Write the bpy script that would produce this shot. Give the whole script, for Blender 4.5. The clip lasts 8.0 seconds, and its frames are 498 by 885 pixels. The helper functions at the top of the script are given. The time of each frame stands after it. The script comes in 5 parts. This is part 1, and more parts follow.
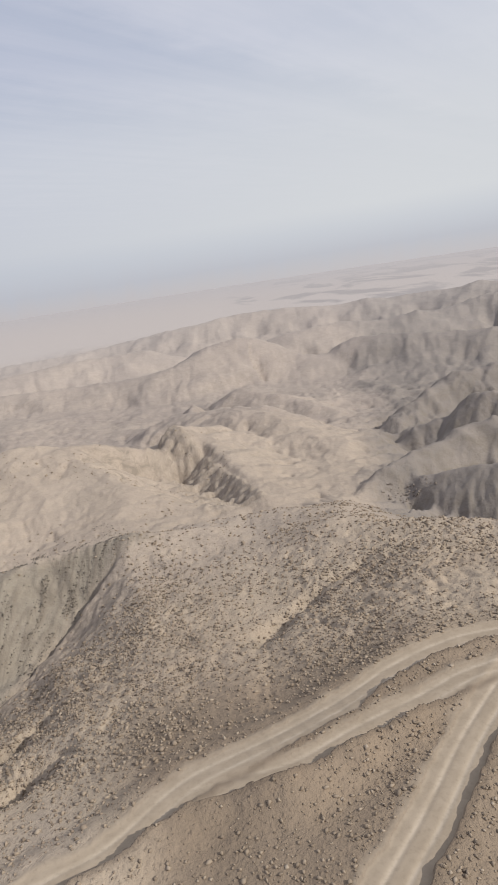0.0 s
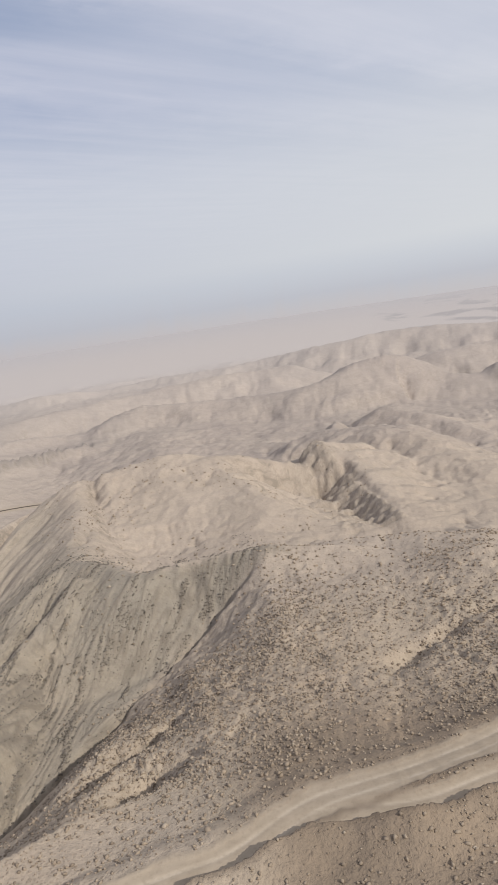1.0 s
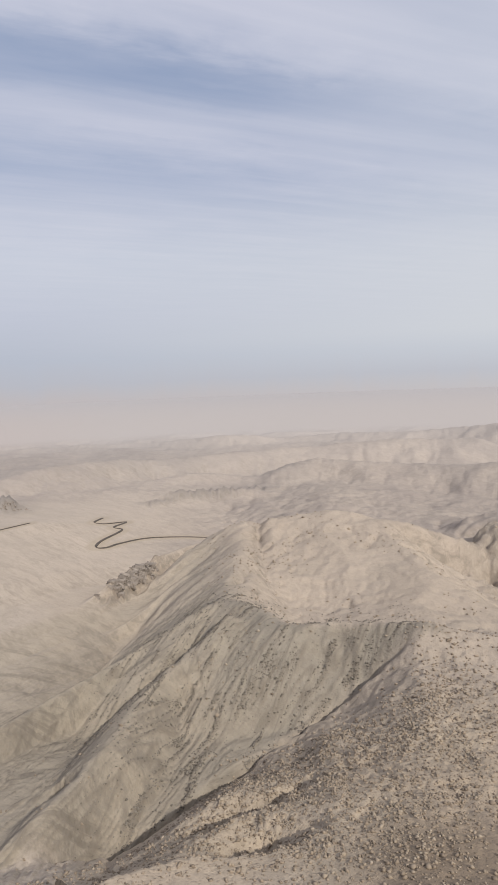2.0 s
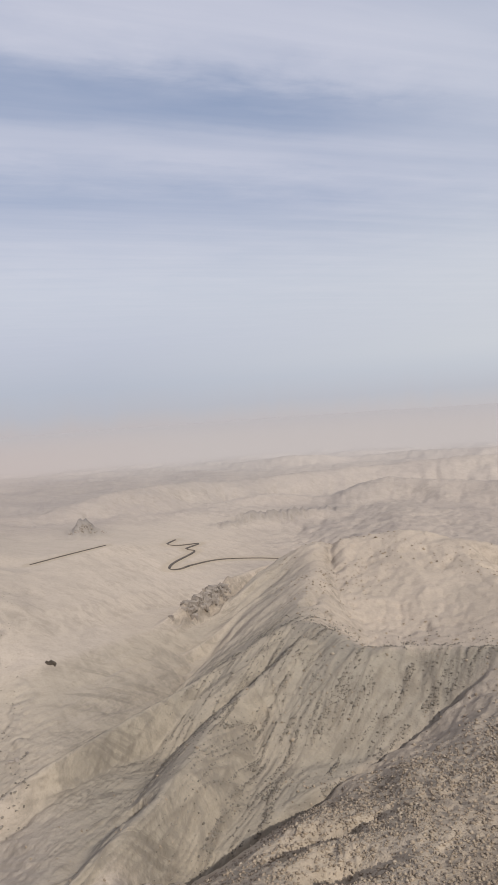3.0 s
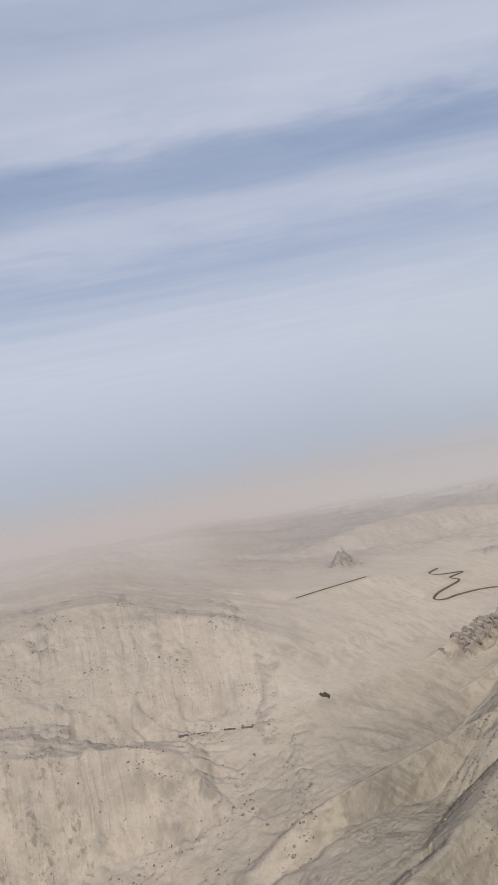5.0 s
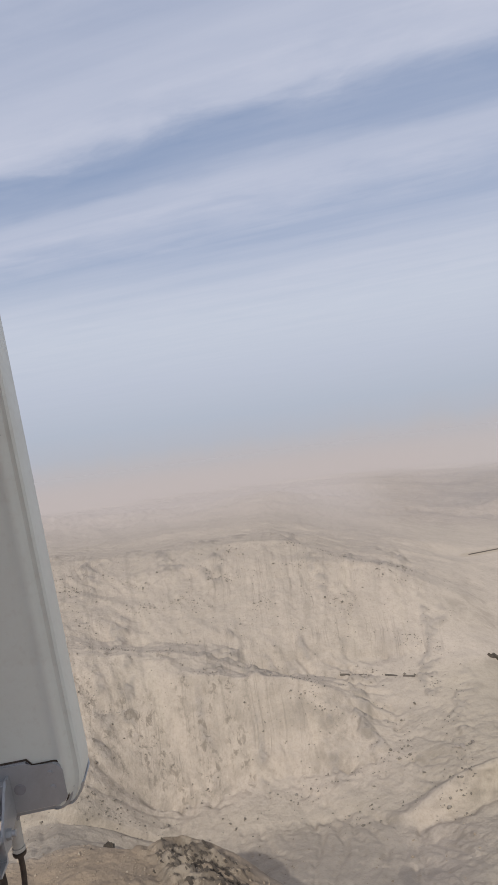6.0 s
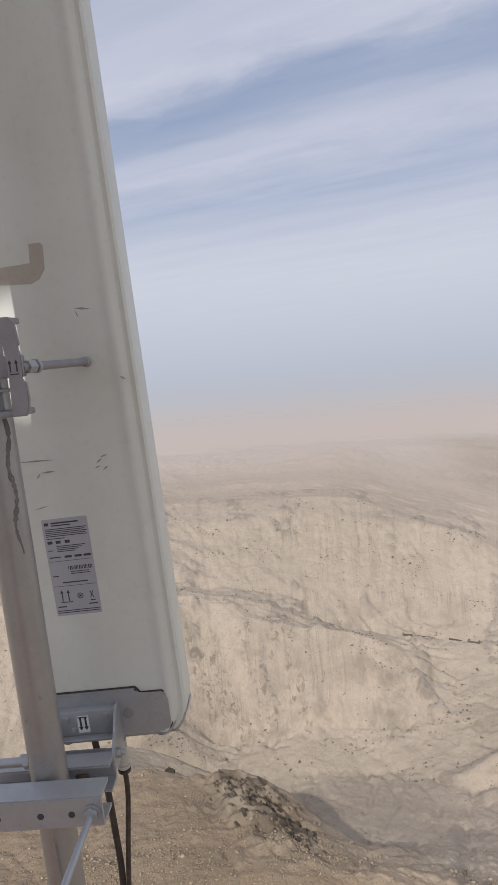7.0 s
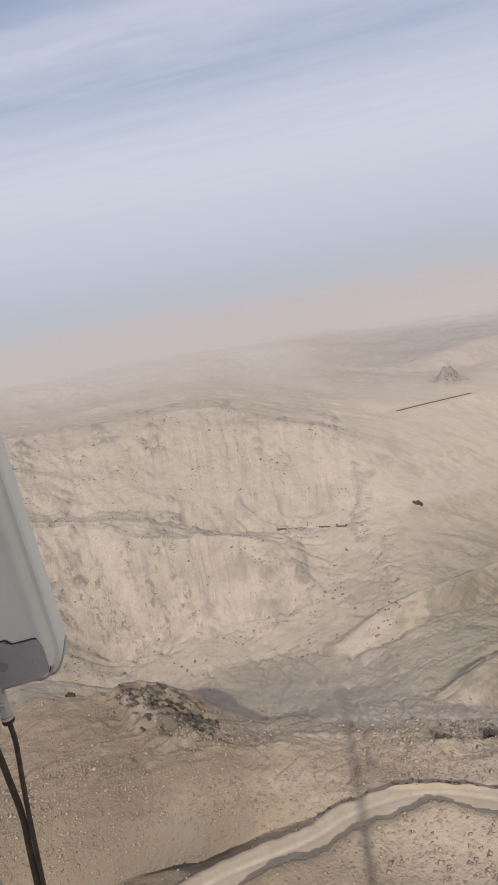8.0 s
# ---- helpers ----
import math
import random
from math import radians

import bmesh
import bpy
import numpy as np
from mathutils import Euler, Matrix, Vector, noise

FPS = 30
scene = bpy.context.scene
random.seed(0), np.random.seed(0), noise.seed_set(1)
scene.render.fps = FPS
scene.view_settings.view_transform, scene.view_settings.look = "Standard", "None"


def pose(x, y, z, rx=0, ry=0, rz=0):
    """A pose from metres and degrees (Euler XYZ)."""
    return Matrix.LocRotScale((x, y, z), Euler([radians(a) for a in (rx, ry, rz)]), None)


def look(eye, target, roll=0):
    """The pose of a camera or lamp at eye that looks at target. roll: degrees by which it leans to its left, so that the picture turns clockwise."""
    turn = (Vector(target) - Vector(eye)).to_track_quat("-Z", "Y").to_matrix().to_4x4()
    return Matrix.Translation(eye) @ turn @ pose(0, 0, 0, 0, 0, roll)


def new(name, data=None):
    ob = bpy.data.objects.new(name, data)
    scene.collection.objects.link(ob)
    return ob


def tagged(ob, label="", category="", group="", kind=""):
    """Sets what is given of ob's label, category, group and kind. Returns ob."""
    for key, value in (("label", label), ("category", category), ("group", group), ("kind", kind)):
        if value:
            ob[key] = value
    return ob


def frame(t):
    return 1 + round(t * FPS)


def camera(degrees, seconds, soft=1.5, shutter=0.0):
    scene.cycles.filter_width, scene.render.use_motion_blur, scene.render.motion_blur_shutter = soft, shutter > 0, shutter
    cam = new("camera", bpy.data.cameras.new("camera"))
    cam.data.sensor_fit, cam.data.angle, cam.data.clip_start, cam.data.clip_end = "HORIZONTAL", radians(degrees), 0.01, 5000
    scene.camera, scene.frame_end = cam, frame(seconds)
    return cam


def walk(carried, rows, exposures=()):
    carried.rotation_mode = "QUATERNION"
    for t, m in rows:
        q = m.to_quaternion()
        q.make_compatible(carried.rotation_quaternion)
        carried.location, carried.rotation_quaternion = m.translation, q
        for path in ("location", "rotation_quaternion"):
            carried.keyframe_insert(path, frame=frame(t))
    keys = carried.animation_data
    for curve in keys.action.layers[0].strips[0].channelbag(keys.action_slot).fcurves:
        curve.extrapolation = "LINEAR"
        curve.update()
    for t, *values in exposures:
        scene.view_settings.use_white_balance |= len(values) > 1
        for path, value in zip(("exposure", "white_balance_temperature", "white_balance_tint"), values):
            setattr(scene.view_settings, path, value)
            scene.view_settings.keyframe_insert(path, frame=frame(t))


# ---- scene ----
cam = camera(41.82, 8.0, soft=1.5)
PATH = [
    (0.0, pose(0.020, 0.020, 44.990, 74.69, 8.40, -0.59)),
    (0.5, pose(0.020, 0.020, 44.990, 76.68, 8.26, 4.64)),
    (1.0, pose(0.020, 0.020, 44.990, 77.93, 8.49, 12.29)),
    (1.5, pose(0.020, 0.020, 44.990, 78.25, 9.74, 17.89)),
    (1.6, pose(0.020, 0.020, 44.990, 80.42, 8.38, 22.15)),
    (1.7, pose(0.020, 0.020, 44.990, 83.56, 4.21, 24.93)),
    (2.8, pose(0.020, 0.020, 44.990, 85.69, 4.13, 34.02)),
    (3.0, pose(0.020, 0.020, 44.990, 86.41, 4.02, 34.63)),
    (3.5, pose(0.020, 0.020, 44.990, 88.13, 4.52, 43.07)),
    (4.0, pose(0.020, 0.020, 44.990, 91.23, 3.48, 44.84)),
    (4.2, pose(0.020, 0.020, 44.990, 90.92, 4.72, 47.17)),
    (5.3, pose(0.012, 0.018, 44.978, 92.48, 10.38, 60.25)),
    (5.5, pose(0.011, 0.019, 44.978, 92.25, 8.99, 63.98)),
    (6.0, pose(0.018, 0.065, 44.993, 89.38, 7.52, 71.59)),
    (6.5, pose(0.034, 0.045, 44.997, 86.05, 5.17, 73.12)),
    (7.0, pose(0.000, 0.000, 45.000, 85.97, 4.52, 78.31)),
    (7.5, pose(-0.011, -0.004, 44.998, 85.08, 3.93, 76.57)),
    (8.0, pose(-0.008, 0.032, 45.017, 76.80, 9.51, 65.39)),
]
walk(cam, PATH, [(0.0, 0.0, 6500, 10), (1.7, 0.03, 6500, 10), (3.0, 0.0, 6470, 10), (4.2, 0.0, 6380, 9), (5.5, -0.06, 6280, 8), (6.5, 0.0, 6420, 10), (7.0, 0.05, 6500, 10), (8.0, 0.06, 6500, 10)])

# ---- sky, haze and sun ----
SUN_AZ, SUN_EL = 62.5 + 180, 35.5          # compass angle counter-clockwise from +y, and height, in degrees
sun_way = Vector((-math.sin(radians(SUN_AZ)) * math.cos(radians(SUN_EL)),
                  math.cos(radians(SUN_AZ)) * math.cos(radians(SUN_EL)), math.sin(radians(SUN_EL))))
sun_data = bpy.data.lights.new("sun", "SUN")
sun_data.energy, sun_data.angle, sun_data.color = 3.1, radians(0.9), (1.0, 0.97, 0.92)
sun = new("sun", sun_data)
sun.matrix_world = look(sun_way * 100, (0, 0, 0))


class Graph:
    """Short hand for node trees."""

    def __init__(self, tree):
        self.tree = tree

    def node(self, kind, **values):
        n = self.tree.nodes.new(kind)
        for key, value in values.items():
            if key in ("inputs",):
                for k, v in value.items():
                    n.inputs[k].default_value = v
            else:
                setattr(n, key, value)
        return n

    def link(self, a, b):
        self.tree.links.new(a, b)

    def math(self, op, a, b=None, c=None, clamp=False):
        n = self.tree.nodes.new("ShaderNodeMath")
        n.operation, n.use_clamp = op, clamp
        for k, v in enumerate((a, b, c)):
            if v is None:
                continue
            if isinstance(v, (int, float)):
                n.inputs[k].default_value = v
            else:
                self.link(v, n.inputs[k])
        return n.outputs[0]

    def mix(self, fac, a, b, blend="MIX"):
        n = self.tree.nodes.new("ShaderNodeMix")
        n.data_type, n.blend_type = "RGBA", blend
        for sock, v in ((n.inputs[0], fac), (n.inputs[6], a), (n.inputs[7], b)):
            if isinstance(v, (int, float)):
                sock.default_value = v
            elif isinstance(v, tuple):
                sock.default_value = (*v, 1.0) if len(v) == 3 else v
            else:
                self.link(v, sock)
        return n.outputs[2]

    def noise(self, vector, scale, detail=4.0, rough=0.55, distort=0.0):
        n = self.tree.nodes.new("ShaderNodeTexNoise")
        n.inputs["Scale"].default_value, n.inputs["Detail"].default_value = scale, detail
        n.inputs["Roughness"].default_value, n.inputs["Distortion"].default_value = rough, distort
        self.link(vector, n.inputs["Vector"])
        return n.outputs["Fac"]

    def ramp(self, fac, stops, smooth=False):
        n = self.tree.nodes.new("ShaderNodeValToRGB")
        n.color_ramp.interpolation = "EASE" if smooth else "LINEAR"
        el = n.color_ramp.elements
        while len(el) < len(stops):
            el.new(0.5)
        for e, (p, c) in zip(el, stops):
            e.position = p
            e.color = (c, c, c, 1) if isinstance(c, (int, float)) else (*c, 1)
        self.link(fac, n.inputs[0])
        return n.outputs[0]

    def scaled(self, vector, sx, sy, sz):
        n = self.tree.nodes.new("ShaderNodeMapping")
        n.inputs["Scale"].default_value = (sx, sy, sz)
        self.link(vector, n.inputs["Vector"])
        return n.outputs[0]


world = bpy.data.worlds.new("hazy_sky")
scene.world = world
world.use_nodes = True
g = Graph(world.node_tree)
back = world.node_tree.nodes["Background"]
co = g.node("ShaderNodeTexCoord").outputs["Generated"]
sky = g.node("ShaderNodeTexSky", sky_type="NISHITA", sun_disc=False, sun_elevation=radians(SUN_EL),
             sun_rotation=radians(-SUN_AZ), air_density=1.4, dust_density=4.0, ozone_density=2.0, altitude=900)
sky_blue = g.node("ShaderNodeVectorMath", operation="SCALE", inputs={3: 0.10})
g.link(sky.outputs[0], sky_blue.inputs[0])
sep = g.node("ShaderNodeSeparateXYZ")
g.link(co, sep.inputs[0])
height = sep.outputs["Z"]
# the veil of high cloud: long straight bands on one level deck, seen in perspective
CLOUD_WAY = 55.0                            # compass angle across the bands
cloud_n = g.node("ShaderNodeVectorMath", operation="DOT_PRODUCT", inputs={1: (-math.sin(radians(CLOUD_WAY)), math.cos(radians(CLOUD_WAY)), 0)})
cloud_c = g.node("ShaderNodeVectorMath", operation="DOT_PRODUCT", inputs={1: (math.cos(radians(CLOUD_WAY)), math.sin(radians(CLOUD_WAY)), 0)})
g.link(co, cloud_n.inputs[0])
g.link(co, cloud_c.inputs[0])
above = g.math("MAXIMUM", height, 0.03)
away = g.math("MAXIMUM", g.math("ABSOLUTE", cloud_n.outputs["Value"]), 0.08)
across_deck = g.math("DIVIDE", cloud_c.outputs["Value"], above)
along_deck = g.math("DIVIDE", away, above)
deck = g.node("ShaderNodeCombineXYZ")
g.link(across_deck, deck.inputs[0])
g.link(along_deck, deck.inputs[1])
deck = deck.outputs[0]
level = g.math("DIVIDE", above, away)
broad = g.noise(g.scaled(deck, 0.55, 1.3, 1.0), 1.0, 4.0, 0.55, 0.2)
puffs = g.noise(g.scaled(deck, 1.6, 2.6, 1.0), 1.3, 5.0, 0.6, 0.3)
fine = g.noise(g.scaled(deck, 0.5, 5.0, 1.0), 1.0, 5.0, 0.6, 0.25)
bent = g.math("MULTIPLY", level, g.math("MULTIPLY_ADD", g.math("SUBTRACT", broad, 0.5), 0.22, g.math("MULTIPLY_ADD", g.math("SUBTRACT", puffs, 0.5), 0.16, 1.0)))
layers = g.ramp(bent, [(0.0, 0.60), (0.20, 0.66), (0.245, 0.62), (0.28, 0.46), (0.315, 0.30), (0.345, 0.44), (0.385, 0.64), (0.415, 0.52), (0.44, 0.22),
                       (0.468, 0.08), (0.495, 0.16), (0.525, 0.58), (0.57, 0.74), (0.64, 0.62), (0.71, 0.36), (0.80, 0.45), (1.0, 0.55)])
# the main gap closes towards the east
layers = g.mix(g.math("MULTIPLY", g.ramp(g.math("MULTIPLY_ADD", across_deck, 0.1, 0.5), [(0.60, 0), (0.66, 1)]), 0.6), layers, (0.5, 0.5, 0.5))
streak = g.math("ADD", g.math("MULTIPLY", puffs, 0.4), g.math("MULTIPLY", fine, 0.6))
cover = g.math("ADD", layers, g.math("MULTIPLY", g.math("SUBTRACT", streak, 0.5), 0.85), clamp=True)
gap = g.mix(0.25, (0.33, 0.39, 0.55), sky_blue.outputs[0])
clouds = g.mix(cover, gap, (0.63, 0.64, 0.735))
# towards the bright side of the sky the veil grows whiter
bright = g.node("ShaderNodeVectorMath", operation="DOT_PRODUCT", inputs={1: (0.92, 0.35, 0.1)})
g.link(co, bright.inputs[0])
clouds = g.mix(g.math("MULTIPLY_ADD", bright.outputs["Value"], 0.75, 0.05, clamp=True), clouds, (0.73, 0.75, 0.79))
# dust in the air low over the horizon
low = g.ramp(height, [(0.0, 1.0), (0.05, 0.95), (0.16, 0.62), (0.28, 0.0)])
haze = g.ramp(g.math("ADD", height, g.math("MULTIPLY_ADD", broad, 0.02, 0.49)),
              [(0.46, (0.515, 0.473, 0.475)), (0.474, (0.51, 0.476, 0.485)), (0.486, (0.495, 0.482, 0.51)), (0.50, (0.475, 0.486, 0.54)), (0.535, (0.47, 0.505, 0.585)), (0.60, (0.53, 0.56, 0.65)), (0.68, (0.62, 0.65, 0.72))])
pale = g.node("ShaderNodeVectorMath", operation="DOT_PRODUCT", inputs={1: (0.75, 0.66, 0.0)})
g.link(co, pale.inputs[0])
haze = g.mix(g.math("MULTIPLY", g.math("MULTIPLY_ADD", pale.outputs["Value"], 1.1, 0.12, clamp=True), g.ramp(height, [(0.0, 0.25), (0.06, 1.0)])), haze, (0.66, 0.68, 0.70))
g.link(g.mix(low, clouds, haze), back.inputs["Color"])
back.inputs["Strength"].default_value = 1.0

# ---- the lie of the land ----
EYE_Z = 45.0


def spot(az, r, el):
    """A place by compass angle and distance from the mast, at a dip below the platform."""
    a = radians(az)
    return (-r * math.sin(a), r * math.cos(a), EYE_Z + r * math.tan(radians(el)))


def lattice(x, y, seed):
    """Gradient noise, about -1 to 1, on arrays."""
    rng = np.random.RandomState(seed)
    table = rng.permutation(512)
    table = np.concatenate((table, table))
    ang = rng.rand(512) * 2 * np.pi
    gx, gy = np.cos(ang), np.sin(ang)
    xi, yi = np.floor(x).astype(np.int64), np.floor(y).astype(np.int64)
    xf, yf = x - xi, y - yi
    xi, yi = xi & 511, yi & 511
    u, v = xf * xf * xf * (xf * (xf * 6 - 15) + 10), yf * yf * yf * (yf * (yf * 6 - 15) + 10)

    def corner(dx, dy):
        h = table[table[(xi + dx) & 511] + ((yi + dy) & 511)]
        return gx[h] * (xf - dx) + gy[h] * (yf - dy)
    a = corner(0, 0) * (1 - u) + corner(1, 0) * u
    b = corner(0, 1) * (1 - u) + corner(1, 1) * u
    return (a * (1 - v) + b * v) * 1.5


def smooth(a, b, x):
    t = np.clip((x - a) / (b - a), 0, 1)
    return t * t * (3 - 2 * t)


# height of the ground along a few bearings: (distance, height)
BEARINGS = {}
BEARINGS[-26] = [(4, 5), (30, 2.2), (45, 0.8), (70, 0), (100, -4), (122, -8), (150, -32), (200, -55), (300, -66), (400, -80), (600, -84), (900, -82), (1500, -86), (5000, -90)]
BEARINGS[-14] = [(4, 5), (30, 2.2), (45, 0.8), (70, 0), (100, -6), (125, -9), (160, -26), (210, -46), (300, -60), (400, -74), (580, -80), (900, -80), (1500, -86), (5000, -90)]
BEARINGS[-6] = [(4, 5), (30, 2.2), (45, 0.8), (62, -0.5), (85, -6), (105, -10), (130, -9.5), (175, -22.5), (225, -40), (300, -50), (400, -65), (550, -76), (900, -84), (1500, -86), (5000, -90)]
BEARINGS[3] = [(4, 5), (30, 2.0), (45, 0.8), (58, -1), (80, -7), (100, -12), (130, -14.5), (165, -19.8), (205, -36), (300, -46), (400, -60), (550, -71), (800, -80), (1500, -86), (5000, -90)]
BEARINGS[14] = [(4, 5), (30, 1.8), (48, 0.3), (60, -2), (80, -8), (110, -14), (138, -17), (150, -14), (180, -29), (215, -33), (260, -29), (300, -26), (355, -50), (440, -66), (600, -70), (850, -82), (1500, -86), (5000, -90)]
BEARINGS[22] = [(4, 5), (30, 1.8), (46, 0.2), (60, -3), (80, -9), (105, -17), (133, -27), (155, -26), (185, -33), (220, -36), (260, -30), (310, -22), (380, -46), (480, -60), (650, -66), (900, -84), (1500, -86), (5000, -90)]
BEARINGS[27] = [(4, 5), (30, 1.8), (46, 0.2), (63, -4), (88, -14), (110, -23), (128, -31), (155, -31), (190, -33), (220, -35), (260, -32), (310, -26), (350, -36), (400, -54), (480, -68), (650, -74), (900, -84), (1500, -86), (5000, -90)]
BEARINGS[31] = [(4, 5), (30, 1.8), (46, 0.2), (65, -5), (95, -18), (120, -32), (150, -35), (190, -36), (230, -41), (300, -43), (345, -47), (410, -70), (500, -80), (700, -81), (1500, -86), (5000, -90)]
BEARINGS[43] = [(4, 5), (30, 1.8), (46, 0.2), (65, -6), (98, -30), (117, -43), (150, -46), (200, -57), (250, -68), (340, -69), (400, -78), (500, -80), (620, -80), (700, -81), (1500, -86), (5000, -90)]
BEARINGS[53] = [(4, 5), (30, 1.8), (47, 0.2), (75, -15), (115, -40), (135, -51), (150, -53), (200, -63), (300, -79), (390, -83), (500, -79), (700, -78), (1500, -84), (5000, -90)]
BEARINGS[62] = [(4, 5), (30, 1.8), (48, 0.2), (85, -21), (120, -42), (135, -51.5), (150, -58), (190, -70), (250, -78), (330, -85), (355, -83), (440, -53), (600, -58), (1000, -52), (1500, -75), (5000, -90)]
BEARINGS[71] = [(4, 5), (30, 1.8), (45, 0.2), (75, -13), (105, -31), (130, -48.5), (150, -56), (200, -76), (235, -81), (280, -61), (325, -78), (340, -75), (470, -33), (560, -40), (800, -28), (1200, -60), (1500, -75), (5000, -90)]
BEARINGS[80] = [(4, 5), (30, 1.8), (43, 0.2), (70, -8.5), (80, -13), (95, -18), (112, -22), (122, -32), (160, -65), (230, -80), (280, -53), (310, -50), (350, -60), (480, -31), (560, -38), (800, -35), (1200, -58), (1500, -75), (5000, -90)]
BEARINGS[92] = [(4, 5), (30, 1.8), (43, 0.2), (70, -8), (120, -22), (140, -36), (200, -58), (300, -38), (350, -43), (480, -30), (560, -31), (850, -25), (1200, -55), (1500, -75), (5000, -90)]
# crests: places (bearing, distance, dip), fall to the outer and the inner side, roundness
CRESTS = []
CRESTS.append(([(-7.5, 215, -21.4), (-9, 230, -20.2), (-14.2, 250, -17.7), (-20, 270, -15.9), (-34, 300, -14)], 0.8, 0.75, 2))
CRESTS.append(([(-13, 232, -20.5), (-18, 225, -19.2), (-26, 220, -18.5)], 0.7, 0.7, 2))
CRESTS.append(([(-10, 390, -15.8), (-11.5, 400, -15), (-14.6, 430, -12.9), (-20.3, 460, -11), (-34, 480, -10)], 0.7, 0.55, 4))
CRESTS.append(([(-14, 350, -15.6), (-20, 350, -13.7), (-34, 360, -13)], 0.6, 0.6, 3))
CRESTS.append(([(-3, 850, -6.4), (-8, 880, -6.2), (-13.2, 900, -6.4), (-20, 950, -5.6), (-34, 950, -5)], 0.3, 0.3, 8))
CRESTS.append(([(-9, 760, -7.6), (-14, 740, -8.0), (-22, 720, -8.2)], 0.35, 0.4, 5))
CRESTS.append(([(23, 750, -7.7), (15, 720, -8), (7.7, 700, -7.9), (1.4, 760, -6.1), (-4, 740, -8.2)], 0.3, 0.3, 8))
CRESTS.append(([(9.6, 340, -14.6), (8.2, 335, -13.4), (5.9, 300, -15.3), (3.3, 250, -18.2), (0.7, 212, -20.8)], 0.25, 0.48, 2))
CRESTS.append(([(7, 440, -12.4), (4, 420, -12.2), (0, 380, -13.4), (-4, 330, -15.6), (-8, 290, -18)], 0.3, 0.28, 8))
CRESTS.append(([(2, 540, -10.6), (-3, 500, -12), (-6, 470, -13.2)], 0.4, 0.35, 4))
CRESTS.append(([(60, 1350, -5.5), (46.4, 1350, -5.3), (38, 1350, -5.5), (31, 1300, -5.2), (24, 1300, -5.5), (17, 1300, -5.2), (10, 1280, -4.9), (4.5, 1250, -4.3), (-6, 1250, -4.4), (-17, 1250, -4.5), (-34, 1250, -4.1)], 0.22, 0.2, 12))
CRESTS.append(([(54, 800, -8.6), (46, 850, -7), (38, 900, -6.8), (30, 900, -6.6), (20, 940, -6.2), (10, 980, -5.9)], 0.25, 0.25, 8))
CRESTS.append(([(48, 760, -9.9), (46, 780, -9.2), (40, 800, -8.8), (34, 780, -8.6), (26, 740, -9.0), (20, 700, -9.4)], 0.35, 0.4, 6))
CRESTS.append(([(51.2, 690, -10.6), (50.4, 688, -9.7), (49.7, 686, -9.3), (49.2, 688, -9.6), (48.2, 690, -10.4)], 1.0, 0.9, 1))
CRESTS.append(([(39, 690, -10.6), (36, 680, -10.0), (32, 670, -10.1), (27, 640, -10.2)], 0.4, 1.0, 2.5))
CRESTS.append(([(6.1, 520, -11.2), (7, 440, -13.2)], 0.8, 0.8, 1))
CRESTS.append(([(14, 150, -21.5), (20, 152, -21.4), (26, 156, -21.4), (28.6, 172, -20.1), (31.6, 190, -19.4), (35.3, 195, -20.8), (40, 200, -22.9), (48.9, 202, -26), (56, 192, -28.3), (62, 186, -31.0)], 0.7, 0.72, 2.2))
CRESTS.append(([(31.2, 192, -19.4), (30.2, 240, -16.8), (29.8, 290, -14.4), (29.4, 318, -13.0)], 0.5, 0.5, 4))
CRESTS.append(([(31, 345, -14.1), (36.2, 350, -15.1), (41.8, 350, -17.3), (46, 340, -20)], 0.6, 0.35, 3))
CRESTS.append(([(31.4, 170, -20.6), (37.6, 165, -25.3), (42.6, 140, -29.8), (46.5, 134, -32.4)], 0.8, 0.45, 3))
# gullies: places along the bottom, rise to the outer and the inner side
GULLIES = []
GULLIES.append(([(14.2, 147, -22.4), (19.3, 140, -26.8), (24.2, 132, -29.6), (28.5, 126, -31.6), (31.4, 121, -33.8), (37.7, 117, -36.2), (42.4, 117, -38.0), (50, 126, -37.0)], 0.5, 0.85))
GULLIES.append(([(21.3, 96, -31.2), (25, 91, -33.8), (28.3, 87, -35.4), (34.1, 88, -37.6), (38, 92, -38.0)], 0.5, 0.9))
GULLIES.append(([(24.0, 78, -35.9), (25.2, 74, -37.7), (30.4, 73, -39.9), (36, 78, -39.8)], 0.6, 1.1))
GULLIES.append(([(41.0, 118, -34.8), (44.0, 112, -36.2), (47, 112, -36.8)], 0.5, 0.9))
GULLIES.append(([(-13, 124, -23.6), (-10.1, 116, -24.9), (-4.9, 104, -28.1), (-1.4, 99, -29.8), (2.4, 91, -31.9), (6, 82, -34.5)], 0.3, 0.75))
GULLIES.append(([(90, 54, -41.2), (86, 51, -43.6), (81, 49.8, -45.2), (76, 49.2, -46.4), (71, 49.0, -46.6)], 0.5, 2.0))
GULLIES.append(([(52, 84, -40.5), (48.5, 83, -39.8), (45, 84, -39.2)], 0.5, 1.2))
GULLIES.append(([(9.4, 315, -16.8), (7.6, 285, -18.2), (5.4, 250, -19.8), (2.6, 215, -21.6)], 0.45, 0.3))
GULLIES.append(([(19.0, 55.5, -39.0), (20.6, 52.8, -40.9), (22.4, 50.6, -43.0), (23.4, 50.2, -43.6)], 0.5, 1.6))
GULLIES.append(([(28.6, 260, -15.8), (29.6, 235, -17.4), (31.2, 212, -19.0)], 0.5, 0.5))
